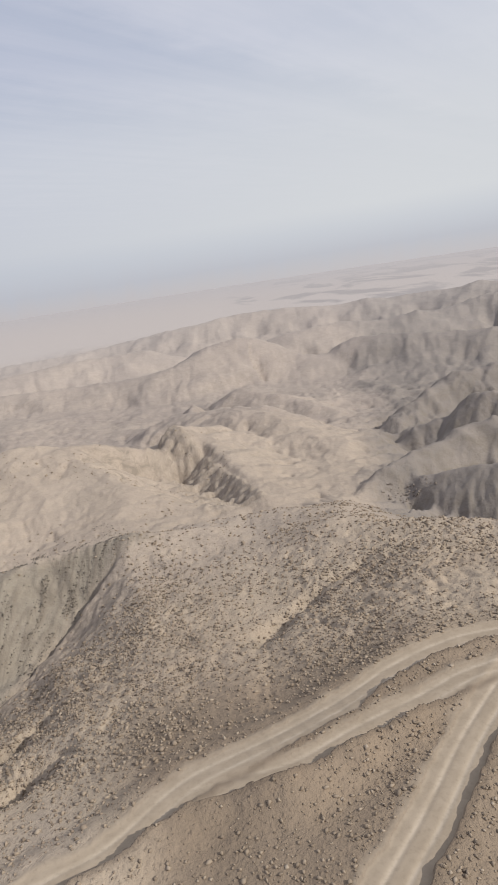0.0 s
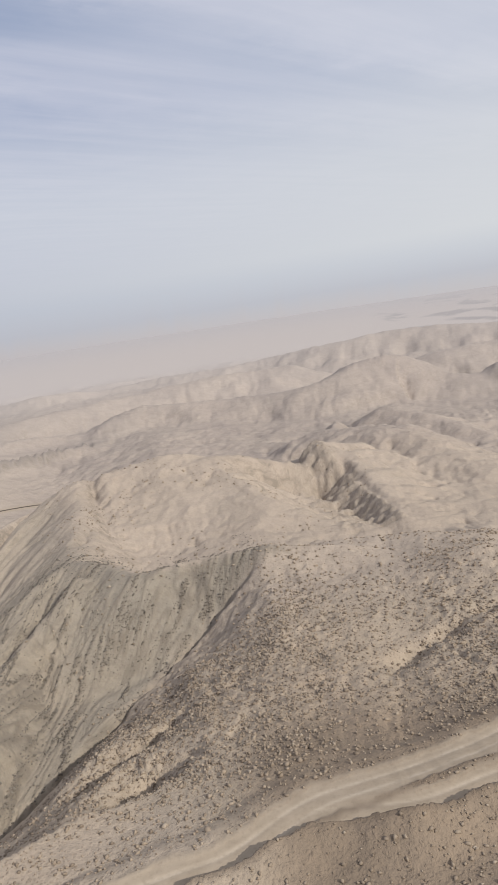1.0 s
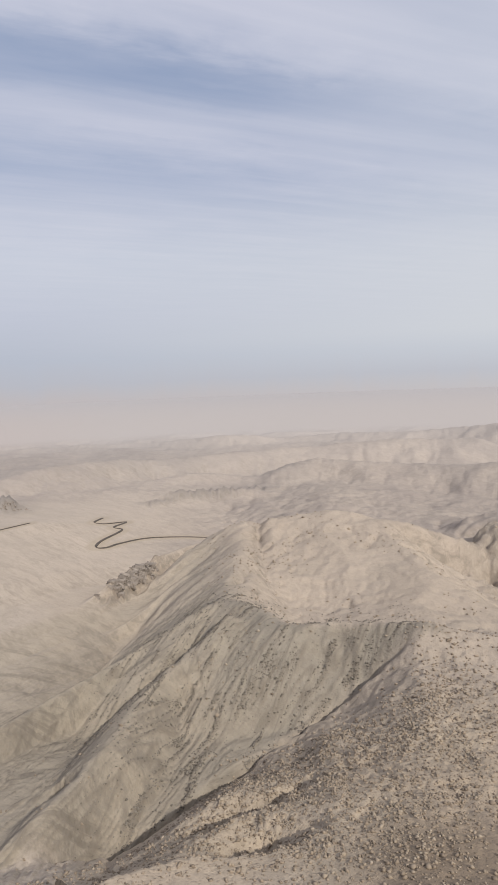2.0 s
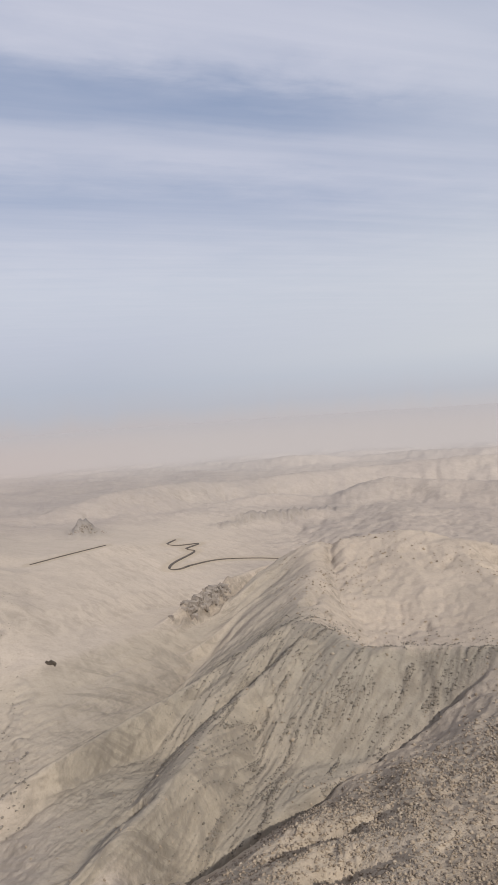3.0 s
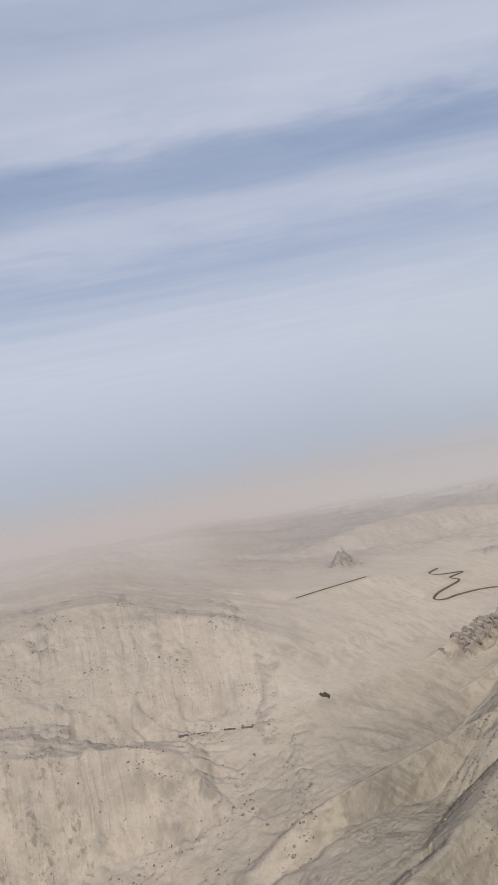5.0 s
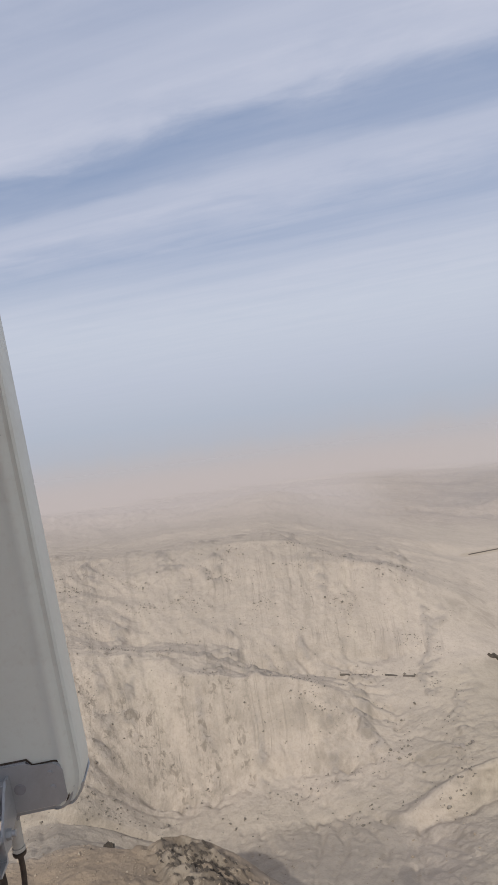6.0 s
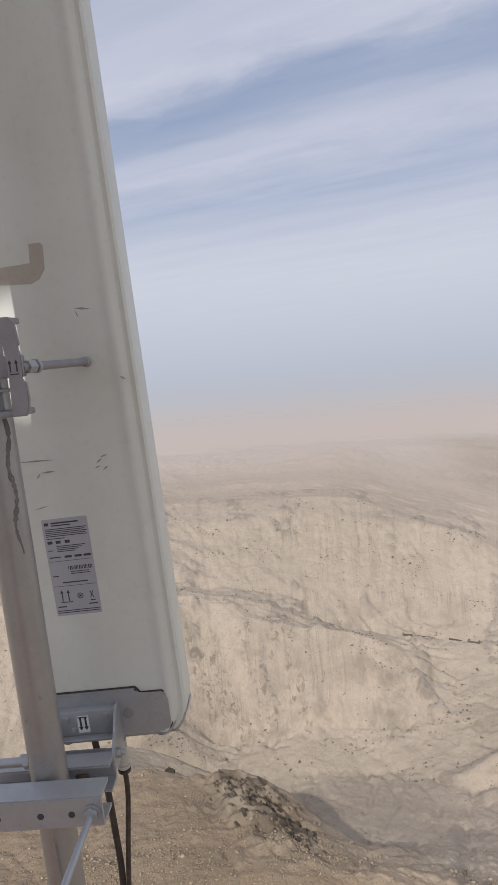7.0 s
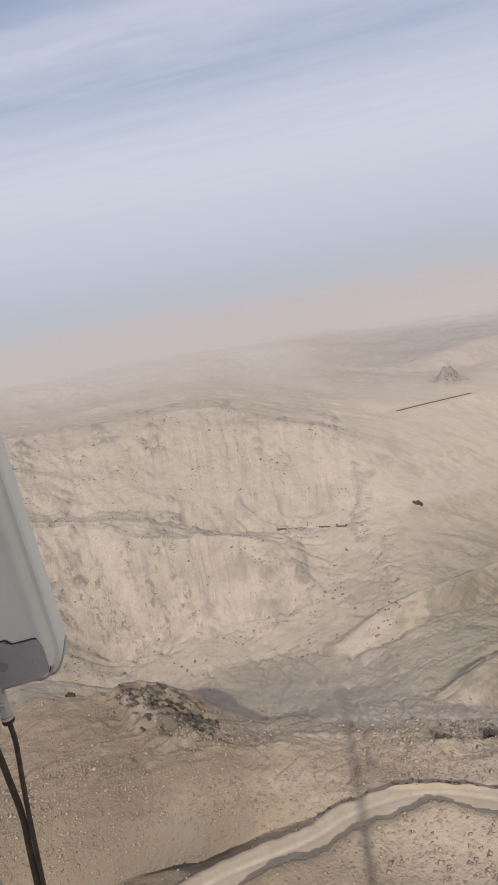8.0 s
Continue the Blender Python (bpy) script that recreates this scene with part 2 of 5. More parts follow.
# the tracks round the hill: (bearing, distance, height)
TRACKS = []
TRACKS.append(([(96, 42, 0.3), (86, 42, 0.2), (78, 43.4, 0), (68, 44.8, 0), (62.7, 47, 0), (56, 48.6, 0), (49, 48.2, 0), (38, 47.2, 0), (28.4, 46.6, 0), (22, 47, 0), (13.6, 50.8, 0), (5.5, 53, 0), (-3.3, 57.6, 0), (-8.8, 63, 0), (-13.9, 67.6, 0), (-19.2, 71, 0), (-34, 82, 0)], 1.75))
TRACKS.append(([(24, 46.9, 0.0), (19, 47.9, 0.05), (15, 48.9, 0.15), (11.4, 49.2, 0.35), (2.2, 49.3, 0.8), (-5.3, 53, 0.9), (-12.4, 57.6, 0.9), (-19, 63.2, 0.9), (-34, 76, 0.6)], 1.5))
TRACKS.append(([(-2, 31, 2.2), (-7, 36.2, 1.8), (-11.9, 42.6, 1.5), (-15.9, 51, 1.3), (-18.6, 57.5, 1.1), (-21, 64, 0.9)], 1.9))


def polar(points):
    return np.array([(-r * math.sin(radians(a)), r * math.cos(radians(a)), h) for a, r, h in points])


def eased(p, steps=6):
    """A smooth line through places."""
    q = np.concatenate(([2 * p[0] - p[1]], p, [2 * p[-1] - p[-2]]))
    out = []
    for k in range(1, len(q) - 2):
        for t in np.arange(steps) / steps:
            out.append(0.5 * (2 * q[k] + (q[k + 1] - q[k - 1]) * t + (2 * q[k - 1] - 5 * q[k] + 4 * q[k + 1] - q[k + 2]) * t * t
                              + (3 * q[k] - q[k - 1] - 3 * q[k + 1] + q[k + 2]) * t ** 3))
    out.append(p[-1])
    return np.array(out)


def beside(p, x, y):
    """Distance from a line, the line's height there, the side (positive: away from the mast) and the length along it."""
    best = np.full(x.shape, 1e9)
    top, side, along = np.zeros(x.shape), np.zeros(x.shape), np.zeros(x.shape)
    run = 0.0
    for a, b in zip(p[:-1], p[1:]):
        dx, dy = b[0] - a[0], b[1] - a[1]
        n2 = dx * dx + dy * dy
        t = np.clip(((x - a[0]) * dx + (y - a[1]) * dy) / n2, 0, 1)
        qx, qy = a[0] + t * dx, a[1] + t * dy
        d = np.hypot(x - qx, y - qy)
        m = d < best
        best[m] = d[m]
        top[m] = (a[2] + t * (b[2] - a[2]))[m]
        side[m] = np.clip((np.hypot(x, y) - np.hypot(qx, qy)) / (0.25 * d + 0.3), -1, 1)[m]
        along[m] = (run + t * math.sqrt(n2))[m]
        run += math.sqrt(n2)
    return best, top, side, along


CREST_LINES = [(eased(np.array([spot(*q) for q in pts]), 4), so, si, w) for pts, so, si, w in CRESTS]
GULLY_LINES = [(eased(np.array([spot(*q) for q in pts]), 4), so, si) for pts, so, si in GULLIES]
TRACK_LINES = [(eased(polar(pts), 6), half) for pts, half in TRACKS]
HAIRPIN = eased(np.array([spot(a, r, e) for a, r, e in
                          [(42.0, 612, -11.5), (42.7, 598, -11.8), (41.8, 588, -12.0), (40.0, 586, -12.0), (41.1, 568, -12.35), (40.4, 556, -12.65), (42.2, 524, -13.4), (42.7, 506, -13.9), (41.8, 502, -14.0), (40.6, 508, -13.75), (38, 520, -13.5), (34, 512, -13.7), (31.0, 497, -14.1)]]), 8)
FAR_ROAD = eased(np.array([spot(a, r, e) for a, r, e in [(54.3, 575, -12.15), (52, 585, -11.85), (50, 595, -11.6), (48, 605, -11.35)]]), 6)

CLIFF_STRIP = eased(np.array([spot(a, r, e) for a, r, e in [(68, 352, -20.9), (66, 350, -21.0), (63, 347, -21.2), (60, 345, -21.5), (57.5, 346, -21.6), (55, 350, -21.4)]]), 6)


# the western valley is drawn in along the camera's rays: plan distance, drawn-in distance
DRAWN_IN = ((0, 50, 57, 85, 122, 135, 150, 170, 190, 250, 345, 440, 600, 900, 1500, 5000), (0, 50, 51.7, 62, 77, 82.5, 91, 100, 108, 126, 149, 181, 255, 520, 1450, 5000))


def drawn_in(az, r):
    """Scale about the eye that draws a plan place in, keeping the camera's view."""
    az = np.where(az > 180, az - 360, az)
    pulled = np.interp(r, *DRAWN_IN) / r
    return 1 + (pulled - 1) * smooth(22, 57, az) * (1 - smooth(112, 150, az))


def pulled_in(p):
    """A line of places, drawn in along the camera's rays."""
    r = np.hypot(p[:, 0], p[:, 1])
    k = drawn_in(np.degrees(np.arctan2(-p[:, 0], p[:, 1])), r)
    return np.stack((p[:, 0] * k, p[:, 1] * k, EYE_Z + (p[:, 2] - EYE_Z) * k), -1), k


def land(az, r):
    """Height and land cover at bearings az (degrees) and distances r."""
    x, y = -r * np.sin(np.radians(az)), r * np.cos(np.radians(az))
    keys = sorted(BEARINGS)
    prof = [np.interp(np.log(r), np.log([q[0] for q in BEARINGS[k]]), [q[1] for q in BEARINGS[k]]) for k in keys]
    a = np.where(az > 214, az - 360, az)
    a = np.where(a > 92, np.where(a > 120, np.interp(a, [120, 214], [92, 33]), 92), np.maximum(a, -26))
    a = a + 1.6 * lattice(x / (0.25 * r + 8), y / (0.25 * r + 8), 5)
    z = np.zeros(x.shape)
    for k in range(len(keys) - 1):
        m = (a >= keys[k]) & (a <= keys[k + 1])
        t = (a[m] - keys[k]) / (keys[k + 1] - keys[k])
        t = t * t * (3 - 2 * t) * 0.5 + t * 0.5
        z[m] = prof[k][m] * (1 - t) + prof[k + 1][m] * t
    z[a < keys[0]] = prof[0][a < keys[0]]
    z[a > keys[-1]] = prof[-1][a > keys[-1]]
    marks = {}
    # crests, laid over the valleys
    for n, (p, so, si, w) in enumerate(CREST_LINES):
        calm = 0.25 if n in (16, 19) else 1.0
        wob = 1 + 0.2 * calm * lattice(x / 40 + n, y / 40, 40 + n) * smooth(60, 300, r)
        lo, hi = np.min(p[:, :2], axis=0) - 260, np.max(p[:, :2], axis=0) + 260
        m = (x > lo[0]) & (x < hi[0]) & (y > lo[1]) & (y < hi[1])
        d, top, side, along = beside(p, x[m], y[m])
        far_off = smooth(180, 420, np.hypot(x[m], y[m]))
        rib = 1 + calm * (0.10 + 0.14 * far_off) * lattice(along / (w * 6 + 3), d / 90 + 3.3 * n, 60 + n) + calm * (0.04 + 0.10 * far_off) * lattice(along / (w * 2.4 + 1.2), d / 40, 61 + n)
        fall = (si + (so - si) * 0.5 * (side + 1)) * (np.sqrt(d * d + w * w) - w) * rib * wob[m] * (1 + d / (60 + 0.25 * r[m]))
        h = top - fall + lattice(along / (12 * w + 4), d * 0, 80 + n) * w * 0.35 * smooth(170, 400, np.hypot(x[m], y[m]))
        k = 1.0 + 0.006 * r[m]
        if n in (7, 18):
            marks[n] = np.zeros(x.shape)
            marks['run_%d' % n], marks['off_%d' % n] = np.zeros(x.shape), np.zeros(x.shape)
            marks['run_%d' % n][m], marks['off_%d' % n][m] = along, d
            marks[n][m] = np.where(side < 0, 1 - smooth(15, 25, d + 5 * lattice(x[m] / 9, y[m] / 9, 90)), 1 - smooth(0.5, 3, d)) * smooth(0, 12, along) * smooth(0, 10, along.max() - along)
        if n == 16:
            marks['beyond'] = np.zeros(x.shape)
            marks['beyond'][m] = smooth(-1, 3, side * d)
        diff = h - z[m]
        z[m] = np.where(diff > k, h, np.where(diff < -k, z[m], z[m] + (diff + k) ** 2 / (4 * k)))
    # gullies, cut into the slopes
    for n, (p, so, si) in enumerate(GULLY_LINES):
        lo, hi = np.min(p[:, :2], axis=0) - (150 if n == 0 else 40), np.max(p[:, :2], axis=0) + (150 if n == 0 else 40)
        m = (x > lo[0]) & (x < hi[0]) & (y > lo[1]) & (y < hi[1])
        d, low, side, along = beside(p, x[m], y[m])
        rib = 1 + (0.03 if n == 0 else 0.12) * lattice(along / 5, d / 12 + n, 300 + n)
        d = np.maximum(d + 0.9 * lattice(x[m] / 4, y[m] / 4, 320 + n) - 0.3, 0)
        h = low + (si + (so - si) * 0.5 * (side + 1)) * d * rib * (1 + d / 60)
        if n == 0:
            h = h + (side < 0) * 1.3 * np.minimum(d, 3.0)
        k = 0.5 + 0.003 * r[m]
        if n == 0:
            marks['shale'] = np.zeros(x.shape)
            marks['shale'][m] = smooth(-3, 4, side * d)
        diff = z[m] - h
        fade = smooth(0, 14, along) * smooth(0, 14, along.max() - along) if len(along) else 0
        cutz = np.where(diff > k, h, np.where(diff < -k, z[m], z[m] - (diff + k) ** 2 / (4 * k)))
        z[m] = z[m] + (cutz - z[m]) * fade
    return x, y, z, marks


# ---- the sheet of ground ----
def ground_rows():
    r = [4.0]
    while r[-1] < 4950:
        q = r[-1]
        r.append(q * (1.06 if q < 30 else 1.0047 if q < 135 else 1.0052 if q < 600 else 1.011 if q < 1600 else 1.03))
    return np.array(r)


def ground_columns():
    near = np.arange(-32, 110, 0.15)
    return np.concatenate((near, np.arange(110, 328, 3.0)))


def relief(x, y, z, az, r, marks):
    """Spurs, gullies and rubble over the lie of the land, and what covers the ground."""
    # land cover, 0 to 1
    hills = smooth(200, 380, r) * (1 - smooth(1450, 1700, r)) * (1 - smooth(26, 36, az))
    plain = smooth(-80, -86, z) * smooth(500, 700, r)
    wander = lattice(x / 60, y / 60, 9)
    grey = smooth(-7, -11, az + 2 * wander) * smooth(135, 175, r) * (1 - smooth(1250, 1500, r))
    grey = np.maximum(grey, hills * smooth(330, 480, r) * (0.12 + 0.25 * lattice(x / 130, y / 130, 186)))
    seams = smooth(52, 60, az) * smooth(215, 245, r) * (1 - smooth(500, 560, r)) * smooth(0.12, 0.42, lattice(np.radians(az) * 26 + 0.4 * lattice(x / 40, y / 40, 196), r / 70, 197)) * smooth(-0.25, 0.2, lattice(x / 9, y / 9, 198))
    scar = smooth(24, 28, az) * (1 - smooth(37, 40, az)) * np.exp(-((r - 668 - 14 * lattice(az / 3, az * 0, 208)) / 13) ** 2)
    grey = np.maximum(grey, np.maximum(0.6 * seams, 0.8 * scar))
    grey = np.maximum(grey, np.exp(-((az - 49.7) / 1.6) ** 2 - ((r - 682) / 22) ** 2))
    grey = np.maximum(grey, 0.4 * smooth(760, 900, r) * (1 - smooth(1300, 1600, r)) * smooth(26, 36, az) * (1 - smooth(52, 62, az)))
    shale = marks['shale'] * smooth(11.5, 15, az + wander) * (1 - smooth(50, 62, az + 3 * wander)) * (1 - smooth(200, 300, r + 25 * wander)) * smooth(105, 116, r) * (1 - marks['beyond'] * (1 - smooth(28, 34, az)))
    # valley floor: tinted warmer below, to offset the bluish skylight on it
    valley_floor = smooth(58, 66, az) * smooth(118, 134, r) * (1 - smooth(205, 232, r + 8 * wander))
    flank = smooth(30, 34, az) * (1 - smooth(57, 66, az + 3 * wander)) * smooth(185, 205, r) * (1 - smooth(320, 352, r + 12 * wander))
    walls = np.clip(smooth(64, 74, az), 0, 1) * smooth(225, 245, r) * (1 - smooth(480, 540, r))
    table = smooth(58, 66, az) * smooth(470, 540, r) * (1 - smooth(1100, 1400, r))
    walls = np.maximum(walls, smooth(54, 60, az) * smooth(345, 360, r) * (1 - smooth(450, 500, r)))
    slab = marks[7]
    knoll = np.exp(-(((az - 80) / 5.4) ** 2 + ((r - 96 - 2.2 * (az - 80)) / 17) ** 2) ** 2) * smooth(-0.5, 0.2, lattice(x / 9, y / 9, 187))
    outcrop = marks[18] * smooth(36, 37.5, az) * (1 - smooth(41.5, 43, az))
    # roughness of the ground: octaves that suit the distance
    backs = smooth(640, 760, r) * (1 - smooth(1450, 1700, r)) * smooth(26, 36, az)
    rough = 0.5 + 0.6 * grey + 0.05 * shale + 0.15 * walls + 0.3 * hills + 0.3 * backs + 0.1 * table
    calm = smooth(30, 44, az) * (1 - smooth(54, 66, az)) * smooth(240, 320, r) * (1 - smooth(640, 760, r))
    rough = rough * (1 - 0.15 * smooth(40, 56, az) * smooth(120, 150, r) * (1 - smooth(420, 520, r))) * (1 - 0.6 * shale) * (1 - 0.35 * smooth(30, 36, az) * (1 - smooth(52, 58, az)) * smooth(100, 120, r) * (1 - smooth(280, 340, r))) * (1 - 0.75 * calm) * (1 - 0.95 * smooth(1450, 1700, r)) * (0.12 + 0.88 * smooth(55, 85, r))
    rough = rough * (1 - 0.55 * valley_floor)
    dz = np.zeros(x.shape)
    belt = smooth(4, 12, az) * (1 - smooth(33, 40, az)) * smooth(58, 70, r) * (1 - smooth(140, 150, r)) + (1 - smooth(-2, 3, az)) * smooth(76, 84, r) * (1 - smooth(120, 130, r))
    for n, lam in enumerate((220.0, 110.0, 55.0, 27.0, 13.0, 6.5, 3.2, 1.6)):
        use = smooth(lam * 1.6, lam * 4.0, r) * (1 - smooth(lam * 90, lam * 220, r))
        if lam < 4:
            use = np.maximum(use, 1 - smooth(100, 250, r))
        wx = x + lam * 0.35 * lattice(x / lam + 7, y / lam, 100 + n)
        v = lattice(wx / lam, y / lam, 120 + n)
        ridged = 1 - 2 * np.abs(v) ** 0.8
        dz += use * lam * (0.062 - 0.03 * smooth(300, 600, r) if lam > 20 else 0.065 * (1 + 0.5 * hills + 0.6 * backs) if lam > 4 else 0.10 + 0.13 * belt) * (0.55 * ridged + 0.45 * lattice(x / lam, y / lam + 9, 140 + n)) * rough
    # broken ground: ledges and small spurs, finer where it is near
    turn_a, log_r = np.radians(az), np.log(r)
    broken = smooth(-0.35, 0.35, lattice(turn_a * 14, log_r * 14, 212)) * 0.75 + 0.25
    ledges = 0.6 * (1 - 2 * np.abs(lattice(turn_a * 75 + 0.6 * lattice(turn_a * 30, log_r * 30, 213), log_r * 60, 214))) + 0.45 * lattice(turn_a * 150, log_r * 120, 215)
    dz += 0.0013 * r * ledges * broken * smooth(62, 100, r) * (1 - 0.3 * smooth(420, 1000, r)) * (1 - smooth(1300, 1700, r)) * (1 - 0.85 * calm) * (1 - 0.6 * table) * (1 - 0.3 * shale) * (1 - 0.3 * walls) * (1 - 0.7 * valley_floor)
    # runnels down the walls and the shaded slope
    s = np.radians(az) * 300
    fold = s + 9 * lattice(x / 45, y / 45, 182)
    dz += walls * (0.35 + 0.65 * smooth(-0.2, 0.4, lattice(x / 50, y / 50, 183))) * (0.7 * (1 - 2 * np.abs(lattice(fold / 13, r / 60, 160))) + 0.42 * (1 - 2 * np.abs(lattice(fold / 4.2, r / 45, 161))) + 0.25 * lattice(x / 3, y / 3, 185))
    u = (x * 0.97 - y * 0.17) + 1.2 * lattice(x / 14, y / 14, 180)
    v = y
    scarp = np.maximum(0, 1 - 11 * np.abs(lattice(u / 7, v / 42, 162))) * smooth(-0.35, 0.15, lattice(u / 3, v / 7, 189))
    scarp = np.maximum(scarp, 0.8 * np.maximum(0, 1 - 6 * np.abs(lattice(u / 2.6, v / 18, 190))) * smooth(-0.5, 0.0, lattice(x / 12, y / 15, 191)))
    dz += shale * (0.5 * scarp * (1 + 0.8 * lattice(x / 1.5, y / 1.5, 163)) + 0.3 * lattice(u / 1.2, v / 4, 181) * smooth(-0.1, 0.5, lattice(x / 13, y / 17, 184)))
    spur = grey * smooth(-4, -8, az) * (1 - smooth(600, 900, r))
    t = np.radians(az) * 230 + 3 * lattice(x / 20, y / 20, 192)
    dz += spur * smooth(-0.4, 0.4, lattice(x / 45, y / 45, 195)) * (0.7 * (1 - 2 * np.abs(lattice(t / 7 + r / 21, r / 30, 193))) + 0.35 * (1 - 2 * np.abs(lattice(t / 2.6, r / 12, 194))))
    point = np.exp(-((az - 49.7) / 1.8) ** 2 - ((r - 682) / 26) ** 2)
    dz += point * (2.2 * (1 - 2 * np.abs(lattice(x / 9 + 2, y / 9, 199))) + 2.0 * (1 - 2 * np.abs(lattice(x / 3.6, y / 3.6, 200))))
    dz += scar * 3.0 * (1 - 2 * np.abs(lattice(np.radians(az) * 670 / 7, r / 30, 209)))
    dz += seams * (1.2 * (1 - 2 * np.abs(lattice(x / 5, y / 5, 205))) + 0.8 * lattice(x / 2, y / 2, 206))
    run, off = marks['run_7'], marks['off_7']
    dz += slab * (1.0 * (1 - 2 * np.abs(lattice(run / 5 + off / 40, off / 22, 164))) + 1.0 * (1 - 2 * np.abs(lattice(run / 2.2, off / 11, 165))) + 0.5 * lattice(x / 2, y / 2, 211))
    dz += outcrop * (2.5 * (1 - 2 * np.abs(lattice(x / 9, y / 9, 166))) + 1.2 * lattice(x / 4, y / 4, 167))
    dz += knoll * (1.5 * (1 - 2 * np.abs(lattice(x / 6, y / 6, 168))) + 1.2 * lattice(x / 2.2, y / 2.2, 169))
    z = z + dz
    fine_columns = int(np.sum(np.abs(np.diff(az[0])) < 1)) + 1
    i0, i1 = np.searchsorted(r[:, 0], (52.0, 1700.0))
    hold = (1 - 0.5 * shale) * (1 - 0.85 * calm) * (0.35 + 0.65 * smooth(150, 260, r)) * (1 - knoll) * (1 - 0.78 * walls) * (1 - 0.6 * table)
    part_of = (slice(i0, i1), slice(0, fine_columns))
    new_z = eroded(z[part_of], r[part_of], az[0, :fine_columns], hold[part_of])
    fade = smooth(52, 62, r[part_of]) * (1 - smooth(1450, 1700, r[part_of]))
    z[part_of] += (new_z - z[part_of]) * fade
    # tracks cut into the slope: a level bed, a bank above, a berm and spill below
    track, worn = np.zeros(x.shape), np.zeros(x.shape)
    bank_shade = np.zeros(x.shape)
    m = r < 120
    for k, (line, half) in enumerate(TRACK_LINES):
        d, top, side, run = beside(line, x[m], y[m])
        come = smooth(2, 16, run) if k == 1 else 1.0
        edge = half + 0.4 * lattice(run / 4, run * 0, 170) + 0.25 * lattice(run / 1.3, run * 0, 173)
        bed = (1 - smooth(edge, edge + 0.25, d)) * come
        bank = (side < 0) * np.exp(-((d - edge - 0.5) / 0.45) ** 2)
        spill = (side > 0) * smooth(edge - 0.2, edge + 0.4, d) * (1 - smooth(edge + 0.4, edge + 1.3 + 0.9 * lattice(run / 6, run * 0, 171), d))
        rut = -0.08 * (np.exp(-((d - 0.75) / 0.25) ** 2)) * bed
        ease = (1 - smooth(edge, edge + 5.5 - 3.7 * (side > 0) * smooth(35, 50, az[m]), d)) * come
        zz = z[m] * (1 - ease) + (top + (side < 0) * (0.55 if k == 2 else 1.5) * (1 + 0.4 * lattice(run / 5, run * 0, 172)) * smooth(edge, edge + 0.25, d)) * ease
        zz = zz * (1 - bed) + (top + rut) * bed + 0.1 * spill * come
        z[m] = zz
        track[m] = np.maximum(track[m], np.maximum(bed, 0.75 * spill * come))
        bank_shade[m] = np.maximum(bank_shade[m], bank * come)
        worn[m] = np.maximum(worn[m], np.exp(-((d - 0.8) / 0.22) ** 2) * bed)
    far = np.zeros(x.shape)
    for line, ok, wide in ((HAIRPIN, (r > 440) & (r < 700) & (az > 26) & (az < 50), 45), (FAR_ROAD, (r > 480) & (r < 700) & (az > 44) & (az < 60), 45)):
        d, top, side, run = beside(line, x[ok], y[ok])
        ease = 1 - smooth(5, wide, d)
        z[ok] = z[ok] * (1 - ease) + (top - 0.3) * ease
        far[ok] = np.maximum(far[ok], 1 - smooth(5, 10, d))
    # masks for the colours: land cover, distance haze, shade along the banks
    cover = {"track": np.maximum(track, 0.6 * far), "bank_shade": bank_shade, "grey_rock": np.clip(grey, 0, 1), "shale": np.clip(np.maximum(np.maximum(shale, 0.6 * flank), 0.4 * valley_floor), 0, 1),
             "crag": np.clip(np.maximum(knoll, np.maximum(0.1 * slab, 0.5 * outcrop)), 0, 1), "plain": np.maximum(0.25 * smooth(500, 1000, r) + 0.75 * smooth(1050, 1700, r), 0.85 * smooth(56, 66, az) * smooth(470, 900, r)), "sand": np.maximum(np.maximum(np.maximum(0.7 * smooth(95, 160, r + 12 * wander), smooth(160, 480, r)), smooth(56, 66, az) * smooth(130, 170, r)), np.maximum(smooth(40, 50, az) * (1 - 0.6 * smooth(72, 80, az)) * smooth(80, 105, r), 0.3 * smooth(22, 27, az + 3 * wander) * (1 - smooth(50, 60, az)) * smooth(48, 50, r) * (1 - smooth(60, 67, r + 6 * lattice(x / 12, y / 12, 188))))), "far_haze": smooth(1500, 4800, r), "loam": np.maximum(0.85 * (1 - smooth(14, 24, az)) * (1 - smooth(62, 82, r)), smooth(56, 84, az + 14 * lattice(x / 14, y / 14, 210)) * (1 - smooth(112, 128, r))),
             "worn": worn, "cracked": smooth(68, 77, az + 4 * wander) * smooth(215, 240, r) * (1 - smooth(300, 335, r)) * smooth(-0.25, 0.3, lattice(fold / 9, r / 45, 217)), "slab": np.clip(slab, 0, 1), "dune": calm, "rib": np.clip(scarp * shale, 0, 1), "hills": smooth(260, 420, r) * (1 - smooth(56, 66, az)) * (1 - calm), "relief": np.clip(smooth(230, 420, r) * (1 - 0.7 * calm) * (1 - smooth(1300, 1700, r)), 0, 1), "gravel": 1 - smooth(85, 165, r), "walls": np.clip(walls + 0.2 * table, 0, 1), "bearing": az * 5.0}
    return z, cover


def blurred(a, n):
    """A soft copy of a grid."""
    for _ in range(n):
        a = np.pad(a, 1, mode="edge")
        a = (a[:-2, 1:-1] + 2 * a[1:-1, 1:-1] + a[2:, 1:-1]) / 4
        a = np.pad(a, 1, mode="edge")
        a = (a[1:-1, :-2] + 2 * a[1:-1, 1:-1] + a[1:-1, 2:]) / 4
    return a


